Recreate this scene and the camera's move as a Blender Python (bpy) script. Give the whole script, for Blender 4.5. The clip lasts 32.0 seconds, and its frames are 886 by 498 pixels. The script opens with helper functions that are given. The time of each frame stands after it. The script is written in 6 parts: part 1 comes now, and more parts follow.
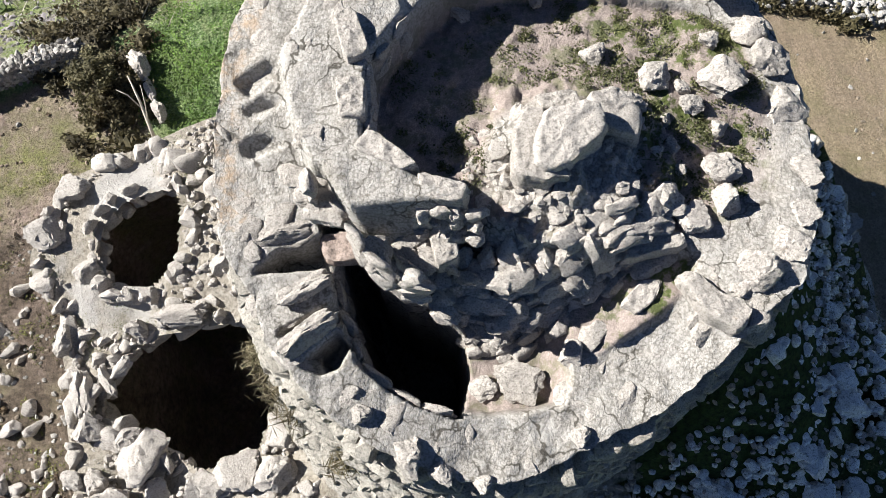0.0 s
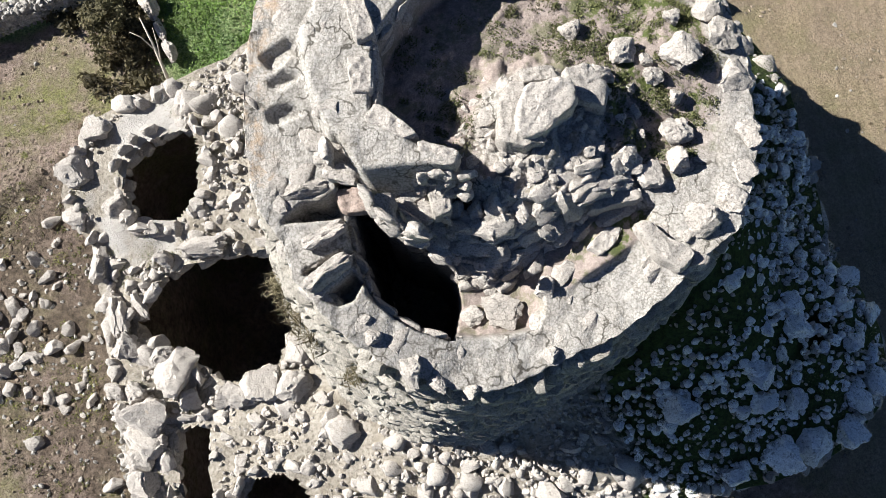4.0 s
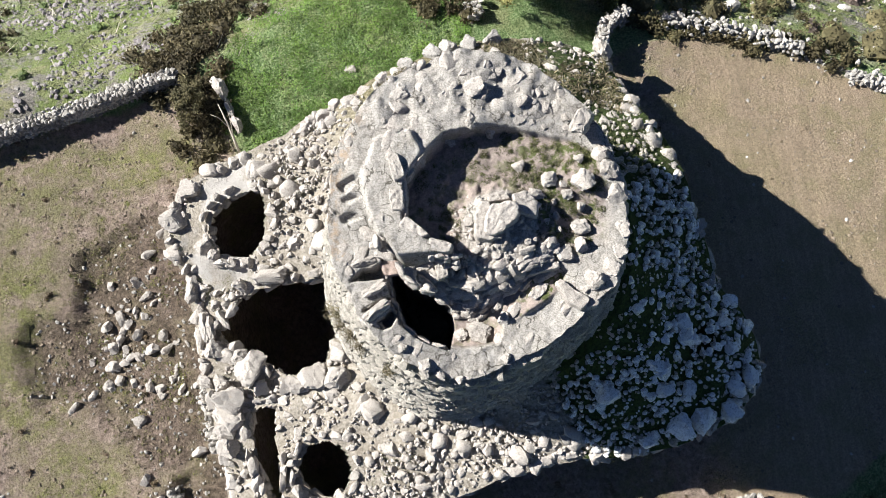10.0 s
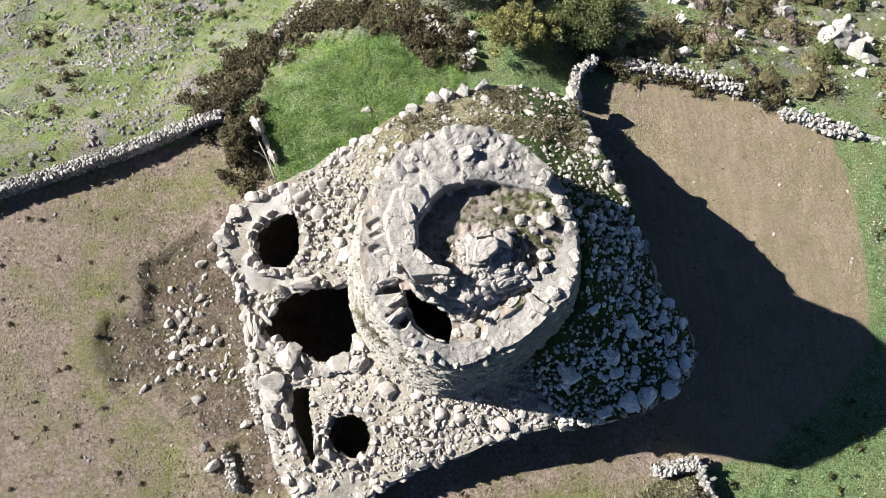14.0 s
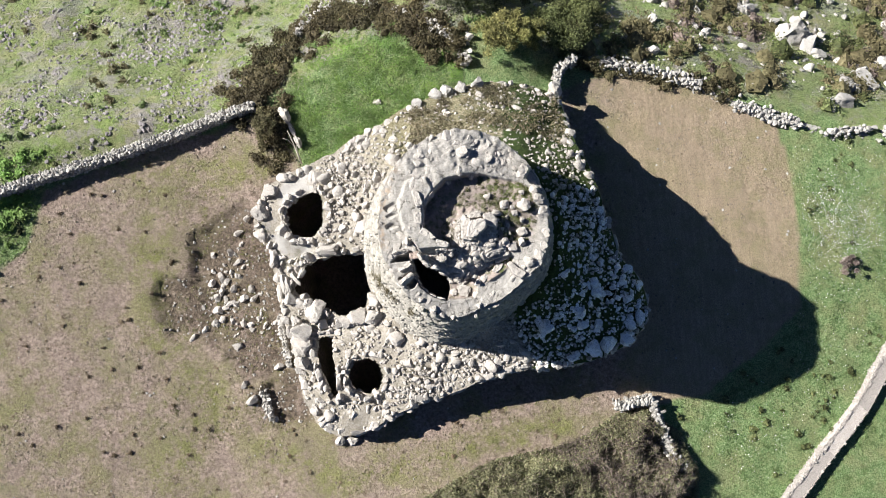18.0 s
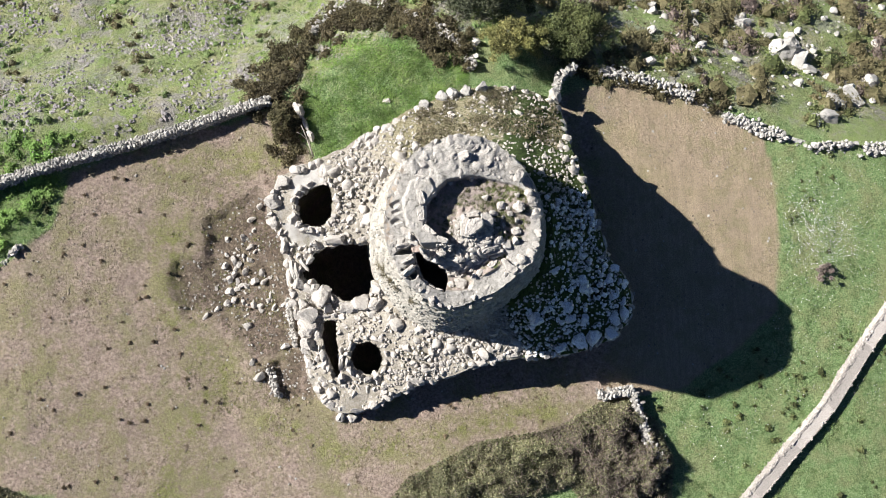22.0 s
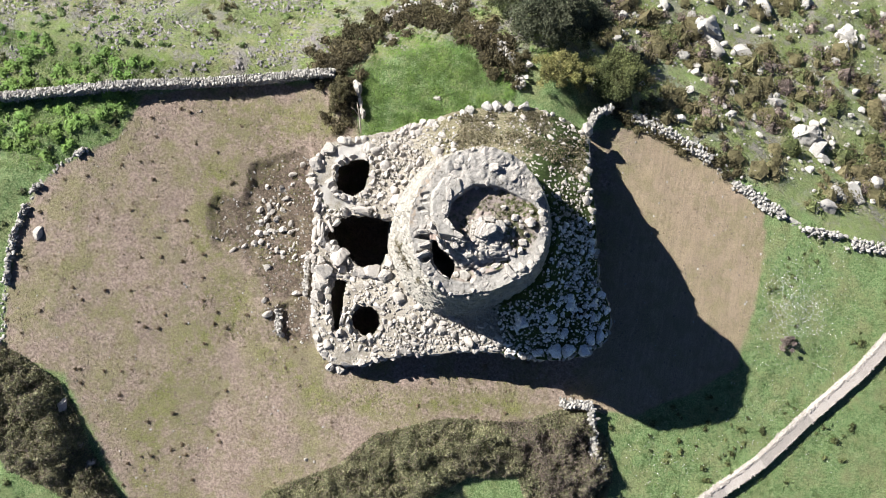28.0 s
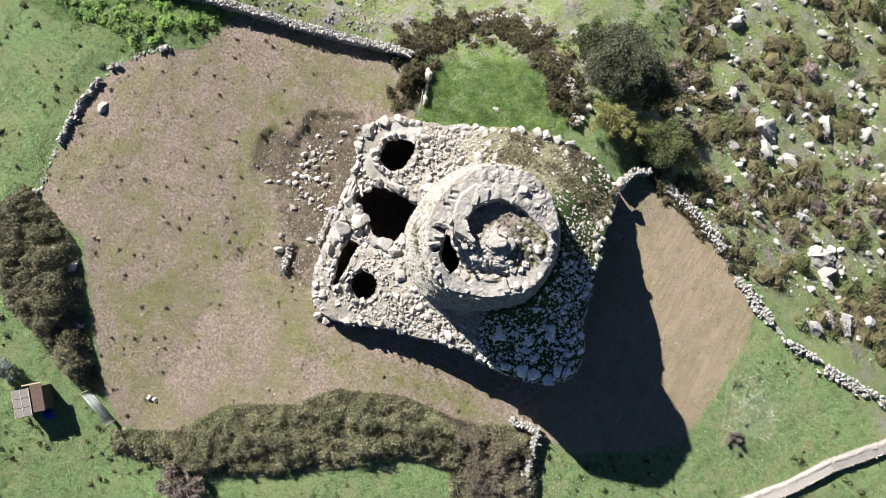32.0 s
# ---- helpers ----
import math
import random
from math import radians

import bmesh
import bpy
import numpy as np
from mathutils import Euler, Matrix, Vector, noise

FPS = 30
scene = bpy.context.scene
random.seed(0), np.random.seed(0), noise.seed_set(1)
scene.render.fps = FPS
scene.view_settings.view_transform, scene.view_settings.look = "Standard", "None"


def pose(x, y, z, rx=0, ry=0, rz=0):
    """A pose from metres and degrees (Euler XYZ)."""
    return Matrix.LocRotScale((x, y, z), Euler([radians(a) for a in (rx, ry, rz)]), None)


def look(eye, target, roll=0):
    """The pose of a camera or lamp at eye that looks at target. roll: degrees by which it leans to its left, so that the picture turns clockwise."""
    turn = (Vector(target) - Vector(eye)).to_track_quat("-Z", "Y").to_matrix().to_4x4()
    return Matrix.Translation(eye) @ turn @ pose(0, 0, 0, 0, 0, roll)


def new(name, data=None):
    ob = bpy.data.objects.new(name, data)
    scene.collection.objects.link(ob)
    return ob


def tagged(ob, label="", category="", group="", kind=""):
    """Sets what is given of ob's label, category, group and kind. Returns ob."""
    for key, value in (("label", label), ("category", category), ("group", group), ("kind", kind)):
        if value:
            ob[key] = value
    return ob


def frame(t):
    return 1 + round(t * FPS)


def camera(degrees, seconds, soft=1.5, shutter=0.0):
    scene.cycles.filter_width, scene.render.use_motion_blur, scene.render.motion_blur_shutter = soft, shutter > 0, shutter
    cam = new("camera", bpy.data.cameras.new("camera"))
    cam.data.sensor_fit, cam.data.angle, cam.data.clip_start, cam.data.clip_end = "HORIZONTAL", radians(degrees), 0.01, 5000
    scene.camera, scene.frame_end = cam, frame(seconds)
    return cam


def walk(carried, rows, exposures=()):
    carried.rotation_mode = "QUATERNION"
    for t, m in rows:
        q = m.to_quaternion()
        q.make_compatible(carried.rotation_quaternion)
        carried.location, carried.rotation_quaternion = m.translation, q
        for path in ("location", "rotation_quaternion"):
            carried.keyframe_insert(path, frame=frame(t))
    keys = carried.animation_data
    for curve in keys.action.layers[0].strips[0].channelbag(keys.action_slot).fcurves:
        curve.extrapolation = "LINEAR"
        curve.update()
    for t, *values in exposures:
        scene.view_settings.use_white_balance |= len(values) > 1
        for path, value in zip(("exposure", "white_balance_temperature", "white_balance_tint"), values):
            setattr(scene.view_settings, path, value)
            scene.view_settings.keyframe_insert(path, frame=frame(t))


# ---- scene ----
import itertools

cam = camera(67.6, 32.0, 0.6)
ROWS = [
    (0.0, -0.137, -0.1, 20.659, 17.153, 0.354, -4.376),
    (0.5, -0.145, -0.113, 20.817, 15.366, 0.312, -4.366),
    (1.0, -0.144, -0.097, 20.909, 13.06, 0.251, -4.408),
    (1.5, -0.108, -0.081, 21.001, 11.017, 0.264, -4.387),
    (2.0, -0.063, -0.067, 21.108, 10.189, 0.319, -4.324),
    (2.5, -0.032, -0.084, 21.399, 10.132, 0.371, -4.366),
    (4.5, -0.083, -0.13, 23.059, 10.243, 0.395, -4.411),
    (5.0, -0.124, -0.147, 23.669, 10.243, 0.391, -4.402),
    (5.5, -0.148, -0.143, 24.26, 10.21, 0.411, -4.387),
    (6.0, -0.149, -0.132, 24.82, 10.155, 0.449, -4.335),
    (6.5, -0.121, -0.135, 25.419, 10.162, 0.478, -4.317),
    (7.0, -0.1, -0.127, 26.113, 10.172, 0.479, -4.341),
    (7.5, -0.073, -0.106, 26.875, 10.197, 0.506, -4.282),
    (8.0, -0.055, -0.088, 27.667, 10.184, 0.542, -4.284),
    (8.5, -0.042, -0.102, 28.38, 10.183, 0.546, -4.286),
    (9.0, -0.002, -0.107, 29.07, 9.99, 0.569, -4.286),
    (9.5, 0.022, -0.099, 29.746, 9.957, 0.555, -4.312),
    (10.0, 0.056, -0.097, 30.44, 9.948, 0.579, -4.294),
    (10.5, 0.078, -0.094, 31.19, 9.961, 0.585, -4.282),
    (11.0, 0.103, -0.068, 31.974, 9.935, 0.593, -4.28),
    (11.5, 0.099, -0.026, 32.779, 9.897, 0.562, -4.331),
    (12.0, 0.108, 0.004, 33.665, 9.867, 0.535, -4.327),
    (12.5, 0.102, 0.023, 34.644, 9.84, 0.501, -4.368),
    (13.0, 0.093, 0.031, 35.632, 9.74, 0.483, -4.394),
    (13.5, 0.058, 0.037, 36.612, 9.268, 0.459, -4.392),
    (14.0, 0.048, 0.042, 37.605, 8.787, 0.439, -4.4),
    (14.5, 0.049, 0.024, 38.601, 8.335, 0.418, -4.406),
    (16.5, 0.054, 0.019, 42.644, 6.373, 0.386, -4.385),
    (17.0, 0.012, -0.051, 43.5, 6.01, 0.327, -4.337),
    (17.5, -0.007, -0.091, 44.229, 5.635, 0.293, -4.27),
    (18.0, -0.013, -0.133, 44.875, 5.269, 0.257, -4.192),
    (18.5, -0.004, -0.159, 45.364, 5.084, 0.226, -4.163),
    (19.0, 0.001, -0.165, 45.78, 5.017, 0.194, -4.027),
    (19.5, 0.078, -0.021, 46.172, 4.775, 0.244, -3.839),
    (20.0, 0.151, 0.112, 46.587, 4.52, 0.314, -3.582),
    (20.5, 0.135, 0.098, 46.959, 4.448, 0.283, -3.155),
    (21.0, 0.123, 0.073, 47.316, 4.367, 0.247, -2.708),
    (21.5, 0.097, 0.051, 47.583, 4.269, 0.21, -2.325),
    (22.0, 0.075, 0.019, 47.8, 4.191, 0.167, -1.922),
    (22.5, 0.047, -0.008, 47.99, 4.103, 0.125, -1.457),
    (23.0, 0.017, -0.033, 48.138, 4.014, 0.086, -0.905),
    (23.5, -0.016, -0.062, 48.284, 3.932, 0.044, -0.185),
    (24.0, -0.034, -0.093, 48.404, 3.842, 0.027, 0.618),
    (24.5, -0.067, -0.108, 48.567, 3.767, -0.007, 1.215),
    (25.0, -0.109, -0.1, 49.1, 3.664, -0.064, 2.142),
    (25.5, -0.167, -0.126, 49.819, 3.605, -0.099, 3.097),
    (27.5, -0.372, -0.127, 52.409, 3.218, -0.151, 9.763),
    (28.0, -0.345, -0.108, 52.813, 3.113, -0.152, 11.722),
    (28.5, -0.289, -0.11, 53.233, 3.047, -0.135, 13.681),
    (29.0, -0.236, -0.12, 53.643, 2.983, -0.112, 15.78),
    (29.5, -0.197, -0.122, 54.036, 2.914, -0.095, 18.101),
    (30.0, -0.18, -0.126, 54.439, 2.844, -0.076, 20.658),
    (30.5, -0.167, -0.128, 54.846, 2.769, -0.047, 23.285),
    (31.0, -0.168, -0.138, 55.251, 2.704, -0.026, 25.927),
    (31.5, -0.162, -0.139, 55.666, 2.64, 0.008, 28.568),
    (32.0, -0.157, -0.144, 56.083, 2.567, 0.019, 30.962),
]
walk(cam, [(t, pose(x, y, z, rx, ry, rz)) for t, x, y, z, rx, ry, rz in ROWS])

# ---- light: low clear sun from the upper left, blue sky ----
SUN_EL, SUN_DIR = radians(31.8), radians(-21.5)          # SUN_DIR: the way the shadows fall
world = bpy.data.worlds.new("sky")
scene.world = world
world.use_nodes = True
sky = world.node_tree.nodes.new("ShaderNodeTexSky")
sky.sky_type, sky.sun_disc = "NISHITA", False
sky.sun_elevation = SUN_EL
sky.air_density, sky.dust_density, sky.ozone_density = 0.4, 0.1, 5.0
to_sun = Vector((-math.cos(SUN_DIR) * math.cos(SUN_EL), -math.sin(SUN_DIR) * math.cos(SUN_EL), math.sin(SUN_EL)))
sky.sun_rotation = math.atan2(to_sun.x, to_sun.y)
world.node_tree.nodes["Background"].inputs[1].default_value = 0.038
world.node_tree.links.new(sky.outputs[0], world.node_tree.nodes["Background"].inputs[0])
sun = new("sun", bpy.data.lights.new("sun", "SUN"))
sun.data.energy, sun.data.angle, sun.data.color = 4.7, radians(0.53), (1.0, 0.976, 0.928)
sun.matrix_world = look(tuple(to_sun * 80), (0, 0, 0))
scene.view_settings.exposure = 1.45


# ---- small numeric helpers ----
rng = np.random.default_rng(7)


def lattice(ix, iy, seed):
    h = (ix * 374761393 + iy * 668265263 + seed * 1442695041) & 0xFFFFFFFF
    h = ((h ^ (h >> 13)) * 1274126177) & 0xFFFFFFFF
    return ((h ^ (h >> 16)) & 0xFFFF) / 65535.0


def value_noise(x, y, seed=0):
    x, y = np.asarray(x, float), np.asarray(y, float)
    ix, iy = np.floor(x).astype(np.int64), np.floor(y).astype(np.int64)
    u, v = x - ix, y - iy
    u, v = u * u * (3 - 2 * u), v * v * (3 - 2 * v)
    a, b = lattice(ix, iy, seed), lattice(ix + 1, iy, seed)
    c, d = lattice(ix, iy + 1, seed), lattice(ix + 1, iy + 1, seed)
    return (a + (b - a) * u) * (1 - v) + (c + (d - c) * u) * v


def fbm(x, y, seed=0, octaves=4):
    total, amp, out = 0.0, 1.0, 0.0
    for k in range(octaves):
        out = out + amp * (value_noise(x * 2**k, y * 2**k, seed + k) - 0.5)
        total, amp = total + amp, amp * 0.5
    return 2 * out / total


def inside(x, y, poly):
    """Signed distance to a closed polygon: positive inside."""
    x, y = np.asarray(x, float), np.asarray(y, float)
    best, odd = np.full(x.shape, 1e9), np.zeros(x.shape, bool)
    for (ax, ay), (bx, by) in zip(poly, poly[1:] + poly[:1]):
        ex, ey = bx - ax, by - ay
        t = np.clip(((x - ax) * ex + (y - ay) * ey) / (ex * ex + ey * ey + 1e-12), 0, 1)
        best = np.minimum(best, (x - ax - t * ex) ** 2 + (y - ay - t * ey) ** 2)
        if ay != by:
            odd ^= ((ay > y) != (by > y)) & (x < ex * (y - ay) / ey + ax)
    return np.where(odd, 1, -1) * np.sqrt(best)


def step(a, b, v):
    t = np.clip((v - a) / (b - a), 0, 1)
    return t * t * (3 - 2 * t)


# ---- the lie of the land ----
EDGE_X = [-60, -30, -16, -9, -4, 4, 9, 14, 20, 26, 34, 60]
EDGE_Y = [13.0, 12.9, 14.6, 16.5, 19.5, 19.5, 17.4, 16.6, 15.2, 13.0, 10.2, 2.0]
FIELD = [(-12, 14.6), (-19, 12.7), (-26.9, 10.2), (-28.3, 6.1), (-32, 3.2), (-33.8, 0.5), (-34.3, -3.2), (-33.8, -8.4), (-33, -12),
         (-28, -13.3), (-24, -18.3), (-20, -23), (-17.4, -25), (-13, -23.8), (-9.6, -20), (-4.8, -17), (-2, -13.8), (2, -11.4),
         (8, -10.6), (13.5, -7.6), (17, -7.2), (22, -4), (24.5, -1.7), (25.15, 3), (25.45, 7), (25.0, 11.6), (22, 12.9), (19, 14.9), (13, 16),
         (9.5, 15.2), (0, 10), (-9.4, 11)]
LUSH = [(-10.3, 11.5), (-10.6, 14), (-9.9, 17), (-8, 19.5), (-5, 20.8), (-2, 20.3), (0.5, 18.8), (2.4, 16.5), (2, 13), (-6, 9)]
PATCH = [(-9.4, 10.4), (-8.5, 13.9), (-7.6, 16.6), (-6.6, 17.8), (-4.5, 19.3), (-2.4, 19.2), (-0.8, 18.0), (1.6, 16.2), (2, 13), (-6, 9)]
DIG_A = [(-20.0, 2.0), (-19.2, 3.4), (-17.6, 3.6), (-17.2, 6.4), (-13.5, 8.3), (-11.5, 7), (-10, 3), (-9.2, -1.4), (-11.9, -3.6), (-13.8, -4.0),
         (-15.2, -1.6), (-17.0, -1.0), (-18.9, -0.6)]
DIG_B = [(-14.0, -4.8), (-11.0, -3.2), (-9.6, -3.4), (-9.5, -7.0), (-11.8, -7.3)]
OLIVE_A = [(-19.6, 6.3), (-19.4, -0.6), (-16.4, -4.5), (-17.5, -7.5), (-19.6, -9.8), (-20.8, -15.7), (-20.2, -20.1)]   # mossy strips of the field
OLIVE_B = [(-20.5, 11), (-13, 10.5), (-10.5, 11.0)]
OLIVE_C = [(-13, -8.5), (-8, -11.2), (0.3, -9.4), (7.3, -8.6)]
HEDGE_S = [(-17.6, -25.4), (-13.1, -22.9), (-10.6, -18.8), (-5.6, -15.8), (-3.1, -12.7), (2.0, -10.3), (7.8, -9.6), (10.7, -8.0), (13.2, -7.7),
           (15.2, -9.5), (16.2, -12.5), (15.5, -17), (10.5, -17), (8.6, -13.8), (4.7, -14.6), (0.5, -18.2), (-5.0, -22.4), (-10.4, -25.6), (-16.8, -27.0)]
HEDGE_W = [(-35.5, -14.4), (-34.6, -11.4), (-31.4, -12.2), (-28.2, -13.6), (-26.2, -16.0), (-24.6, -18.4), (-21.6, -21.6), (-19.9, -23.2), (-21.6, -23.9),
           (-24.2, -23.0), (-27.2, -21.6), (-30.0, -21.0), (-33.5, -18.5)]
TOWER = (1.2, 4.02)
TA, TB = 4.32, 4.75                                        # half widths of the tower at its rim
RIM_Z, BATTER = 12.0, 0.205

# bastion outline: place and height of its edge, clockwise from the north-west
RIM_A = [(-11.2, 8.9, 1.8), (-9.0, 9.8, 1.8), (-6.6, 10.7, 1.9), (-3.4, 12.4, 2.0), (-1.8, 13.4, 1.9), (0.2, 14.2, 1.5), (3.5, 15.2, 0.8), (6.3, 15.0, 0.5),
         (8.8, 14.1, 0.2), (8.95, 13.3, 0.5), (8.85, 11.3, 2.3), (8.75, 9.4, 4.7), (8.9, 8.9, 5.0), (9.2, 8.0, 5.4), (9.35, 7.1, 5.9), (9.5, 6.3, 6.1),
         (9.8, 5.3, 5.9), (10.2, 4.3, 5.3), (10.6, 3.2, 4.7), (11.1, 2.1, 4.1), (12.0, 1.2, 3.6), (12.6, -0.2, 3.2), (12.8, -1.4, 3.0), (12.1, -2.4, 3.0)]
RIM_B = [(11.4, -3.0, 3.1), (8.8, -3.9, 3.2), (6.8, -4.2, 3.2), (5.0, -4.2, 3.0), (3.6, -4.32, 2.9), (1.7, -4.8, 2.6), (-0.1, -5.4, 2.0), (-2.2, -5.95, 1.9), (-4.0, -6.75, 1.6),
         (-6.0, -7.8, 1.1), (-7.6, -7.7, 1.1), (-8.7, -7.0, 1.2), (-9.6, -5.3, 1.2), (-9.9, -3.3, 1.2), (-10.3, -1.4, 1.2), (-10.9, 0.9, 1.2), (-11.1, 2.5, 1.2), (-11.3, 4.5, 1.2),
         (-12.1, 5.7, 1.5), (-12.3, 6.4, 1.6), (-12.0, 7.8, 1.8)]
rim = sorted((math.atan2(y - TOWER[1], x - TOWER[0]), math.hypot(x - TOWER[0], y - TOWER[1]), z) for x, y, z in RIM_A + RIM_B)
RIM_T = np.array([rim[-1][0] - 2 * math.pi] + [r[0] for r in rim] + [rim[0][0] + 2 * math.pi])
RIM_R = np.array([rim[-1][1]] + [r[1] for r in rim] + [rim[0][1]])
RIM_H = np.array([rim[-1][2]] + [r[2] for r in rim] + [rim[0][2]])
FOOT_T = np.radians([-180, -150, -120, -90, -60, -35, 0, 40, 70, 100, 140, 180])
FOOT_Z = np.array([2.6, 2.8, 3.2, 3.8, 5.0, 6.8, 7.8, 7.6, 6.0, 4.8, 3.6, 2.6])
NW_HOLE = [(-10.2, 6.5), (-9.9, 7.3), (-9.3, 7.9), (-8.4, 8.2), (-7.6, 8.1), (-7.5, 7.0), (-7.6, 5.9), (-8.4, 5.2), (-9.7, 5.4)]
MID_HOLE = [(-9.3, 3.3), (-8.2, 3.9), (-6.6, 4.0), (-5.0, 4.1), (-4.6, 1.7), (-5.3, 0.2), (-7.0, -0.1), (-7.9, 0.6), (-8.9, 1.0), (-10.0, 1.7)]
S_HOLE = [(TOWER[0] - 6.65 + 1.15 * math.cos(a), -3.95 + 1.2 * math.sin(a)) for a in np.linspace(0, 2 * math.pi, 14, endpoint=False)]
SLOT = [(-8.8, -1.3), (-7.4, -1.2), (-7.5, -2.7), (-7.3, -5.1), (-7.9, -5.4), (-8.4, -3.4)]
HOLES = [NW_HOLE, MID_HOLE, S_HOLE, SLOT]
PIT = [(9.2, 0.6), (10.4, 0.7), (10.6, -0.3), (9.4, -0.4)]


def polar(x, y):
    return np.arctan2(y - TOWER[1], x - TOWER[0]), np.hypot(x - TOWER[0], y - TOWER[1])


def land(x, y):
    """Height of the ground."""
    x, y = np.asarray(x, float), np.asarray(y, float)
    z = -0.35 - 0.045 * np.clip(x, 0, 40) - 0.08 * np.clip(y - 2, 0, 12) * step(5, 10, x) - 0.031 * np.clip(-x, 0, 16) + 0.08 * np.clip(-16 - x, 0, 14)
    d = np.maximum(y - np.interp(x, EDGE_X, EDGE_Y) + 0.6 * fbm(x / 5, y / 5, 3), 0)
    z = z - np.where(d < 9, 0.78 * d * d / (d + 1.6), 0.78 * 81 / 10.6 + 0.42 * (d - 9)) * np.where(d > 60, 60 / np.maximum(d, 60), 1)
    wild = step(0.5, 4, d)
    z = z + 0.35 * wild * fbm(x / 3, y / 3, 11) + 0.05 * fbm(x / 1.3, y / 1.3, 5)
    warp = 0.35 * fbm(x / 1.5, y / 1.5, 21)
    warp = 2.2 * warp
    z = z - 0.34 * step(-0.3, 0.75, inside(x, y, DIG_A) + warp) - 0.35 * step(-0.3, 0.6, inside(x, y, DIG_B) + warp)
    z = z + 0.25 * step(0.0, 2.5, np.maximum(-inside(x, y, FIELD), 0)) * step(-10, -24, x)
    return z


def deck(x, y):
    """Height of the bastion's top."""
    t, r = polar(np.asarray(x, float), np.asarray(y, float))
    edge, low = np.interp(t, RIM_T, RIM_R), np.interp(t, RIM_T, RIM_H)
    high = np.interp(t, FOOT_T, FOOT_Z)
    u = np.clip((r - 5.6) / (edge - 5.6), 0, 1.2)
    return high + (low - high) * u ** np.interp(t, np.radians([-180, -120, -60, 60, 120, 180]), [0.6, 0.7, 0.95, 0.95, 0.8, 0.6]), r / edge


# ---- tower top ----
C_WALL = [(-0.2, 5.75), (-0.8, 5.0), (-0.86, 4.35), (-0.9, 3.88), (-0.25, 3.33), (0.35, 3.04), (0.28, 2.7), (-0.02, 2.3), (-0.4, 2.12),
          (-0.66, 2.16), (-0.99, 2.62), (-1.22, 2.98), (-1.65, 3.55), (-1.9, 4.34), (-2.0, 5.2), (-1.5, 6.3), (-0.5, 6.4)]
CHAMBER = [(-0.2, 5.7), (-0.8, 5.0), (-0.9, 4.35), (-0.85, 3.93), (-0.27, 3.33), (0.35, 3.09), (1.2, 2.5), (2.4, 2.6), (3.6, 2.6), (4.6, 3.2), (4.9, 4.4), (4.7, 5.6),
           (4.1, 6.0), (3.1, 6.23), (2.2, 6.46), (1.31, 6.45), (0.41, 6.35)]
TERRACE = [(0.05, 0.45), (0.5, 0.35), (1.0, 0.38), (1.46, 0.46), (1.62, 0.8), (1.62, 1.15), (2.1, 1.05), (2.5, 1.28), (2.95, 1.42), (3.5, 1.9), (3.6, 2.3), (2.95, 2.4),
           (2.4, 2.45), (1.2, 2.45), (0.4, 2.3), (-0.1, 2.1), (0.2, 1.5), (0.05, 1.0)]
FACE_X = [-0.9, -0.7, -0.25, 0.22, 0.88, 1.31, 1.77, 2.3, 2.8, 3.6]       # foot of the stepped stone face south of the chamber
FACE_Y = [2.4, 2.3, 1.73, 1.38, 1.24, 1.44, 1.72, 2.0, 2.18, 2.3]
STAIR = [(-1.68, 3.5), (-1.6, 2.76), (-1.46, 1.94), (-1.2, 1.15), (-0.84, 0.79), (-0.47, 0.55), (0.06, 0.36), (0.22, 0.9), (0.2, 1.5), (-0.2, 1.92), (-0.59, 2.03),
         (-0.99, 2.35), (-1.18, 2.8), (-1.5, 3.5)]
NOTCHES = [
    [(-2.55, 2.42), (-2.2, 2.69), (-1.9, 2.72), (-1.48, 2.96), (-1.42, 2.48)],
    [(-2.22, 1.58), (-1.52, 1.93), (-1.43, 2.22), (-1.37, 1.98), (-1.5, 1.68), (-1.77, 1.56)],
    [(-1.95, 1.16), (-1.48, 1.53), (-1.33, 1.37), (-1.5, 1.1), (-1.73, 1.03)],
    [(-2.67, 5.08), (-2.26, 5.3), (-2.02, 5.1), (-2.51, 4.9)],
    [(-2.67, 4.73), (-2.3, 4.8), (-2.11, 4.73), (-2.51, 4.58)],
    [(-2.75, 4.25), (-2.28, 4.28), (-2.12, 4.18), (-2.6, 4.1)],
]
CREST_T = np.radians([-180, -135, -105, -80, -65, -50, -35, -10, 0, 30, 60, 90, 130, 160, 180])
CREST_Z = np.array([12.2, 11.9, 11.45, 11.35, 11.35, 11.6, 11.88, 11.95, 12.0, 12.1, 12.4, 12.75, 12.8, 12.6, 12.2])
DENT_T = np.radians([-180, -110, -95, -80, -65, -55, -45, -35, -25, -15, 180])      # the rim runs flatter to the south-east
DENT = np.array([1, 1, 0.97, 0.905, 0.885, 0.895, 0.92, 0.965, 0.99, 1, 1])


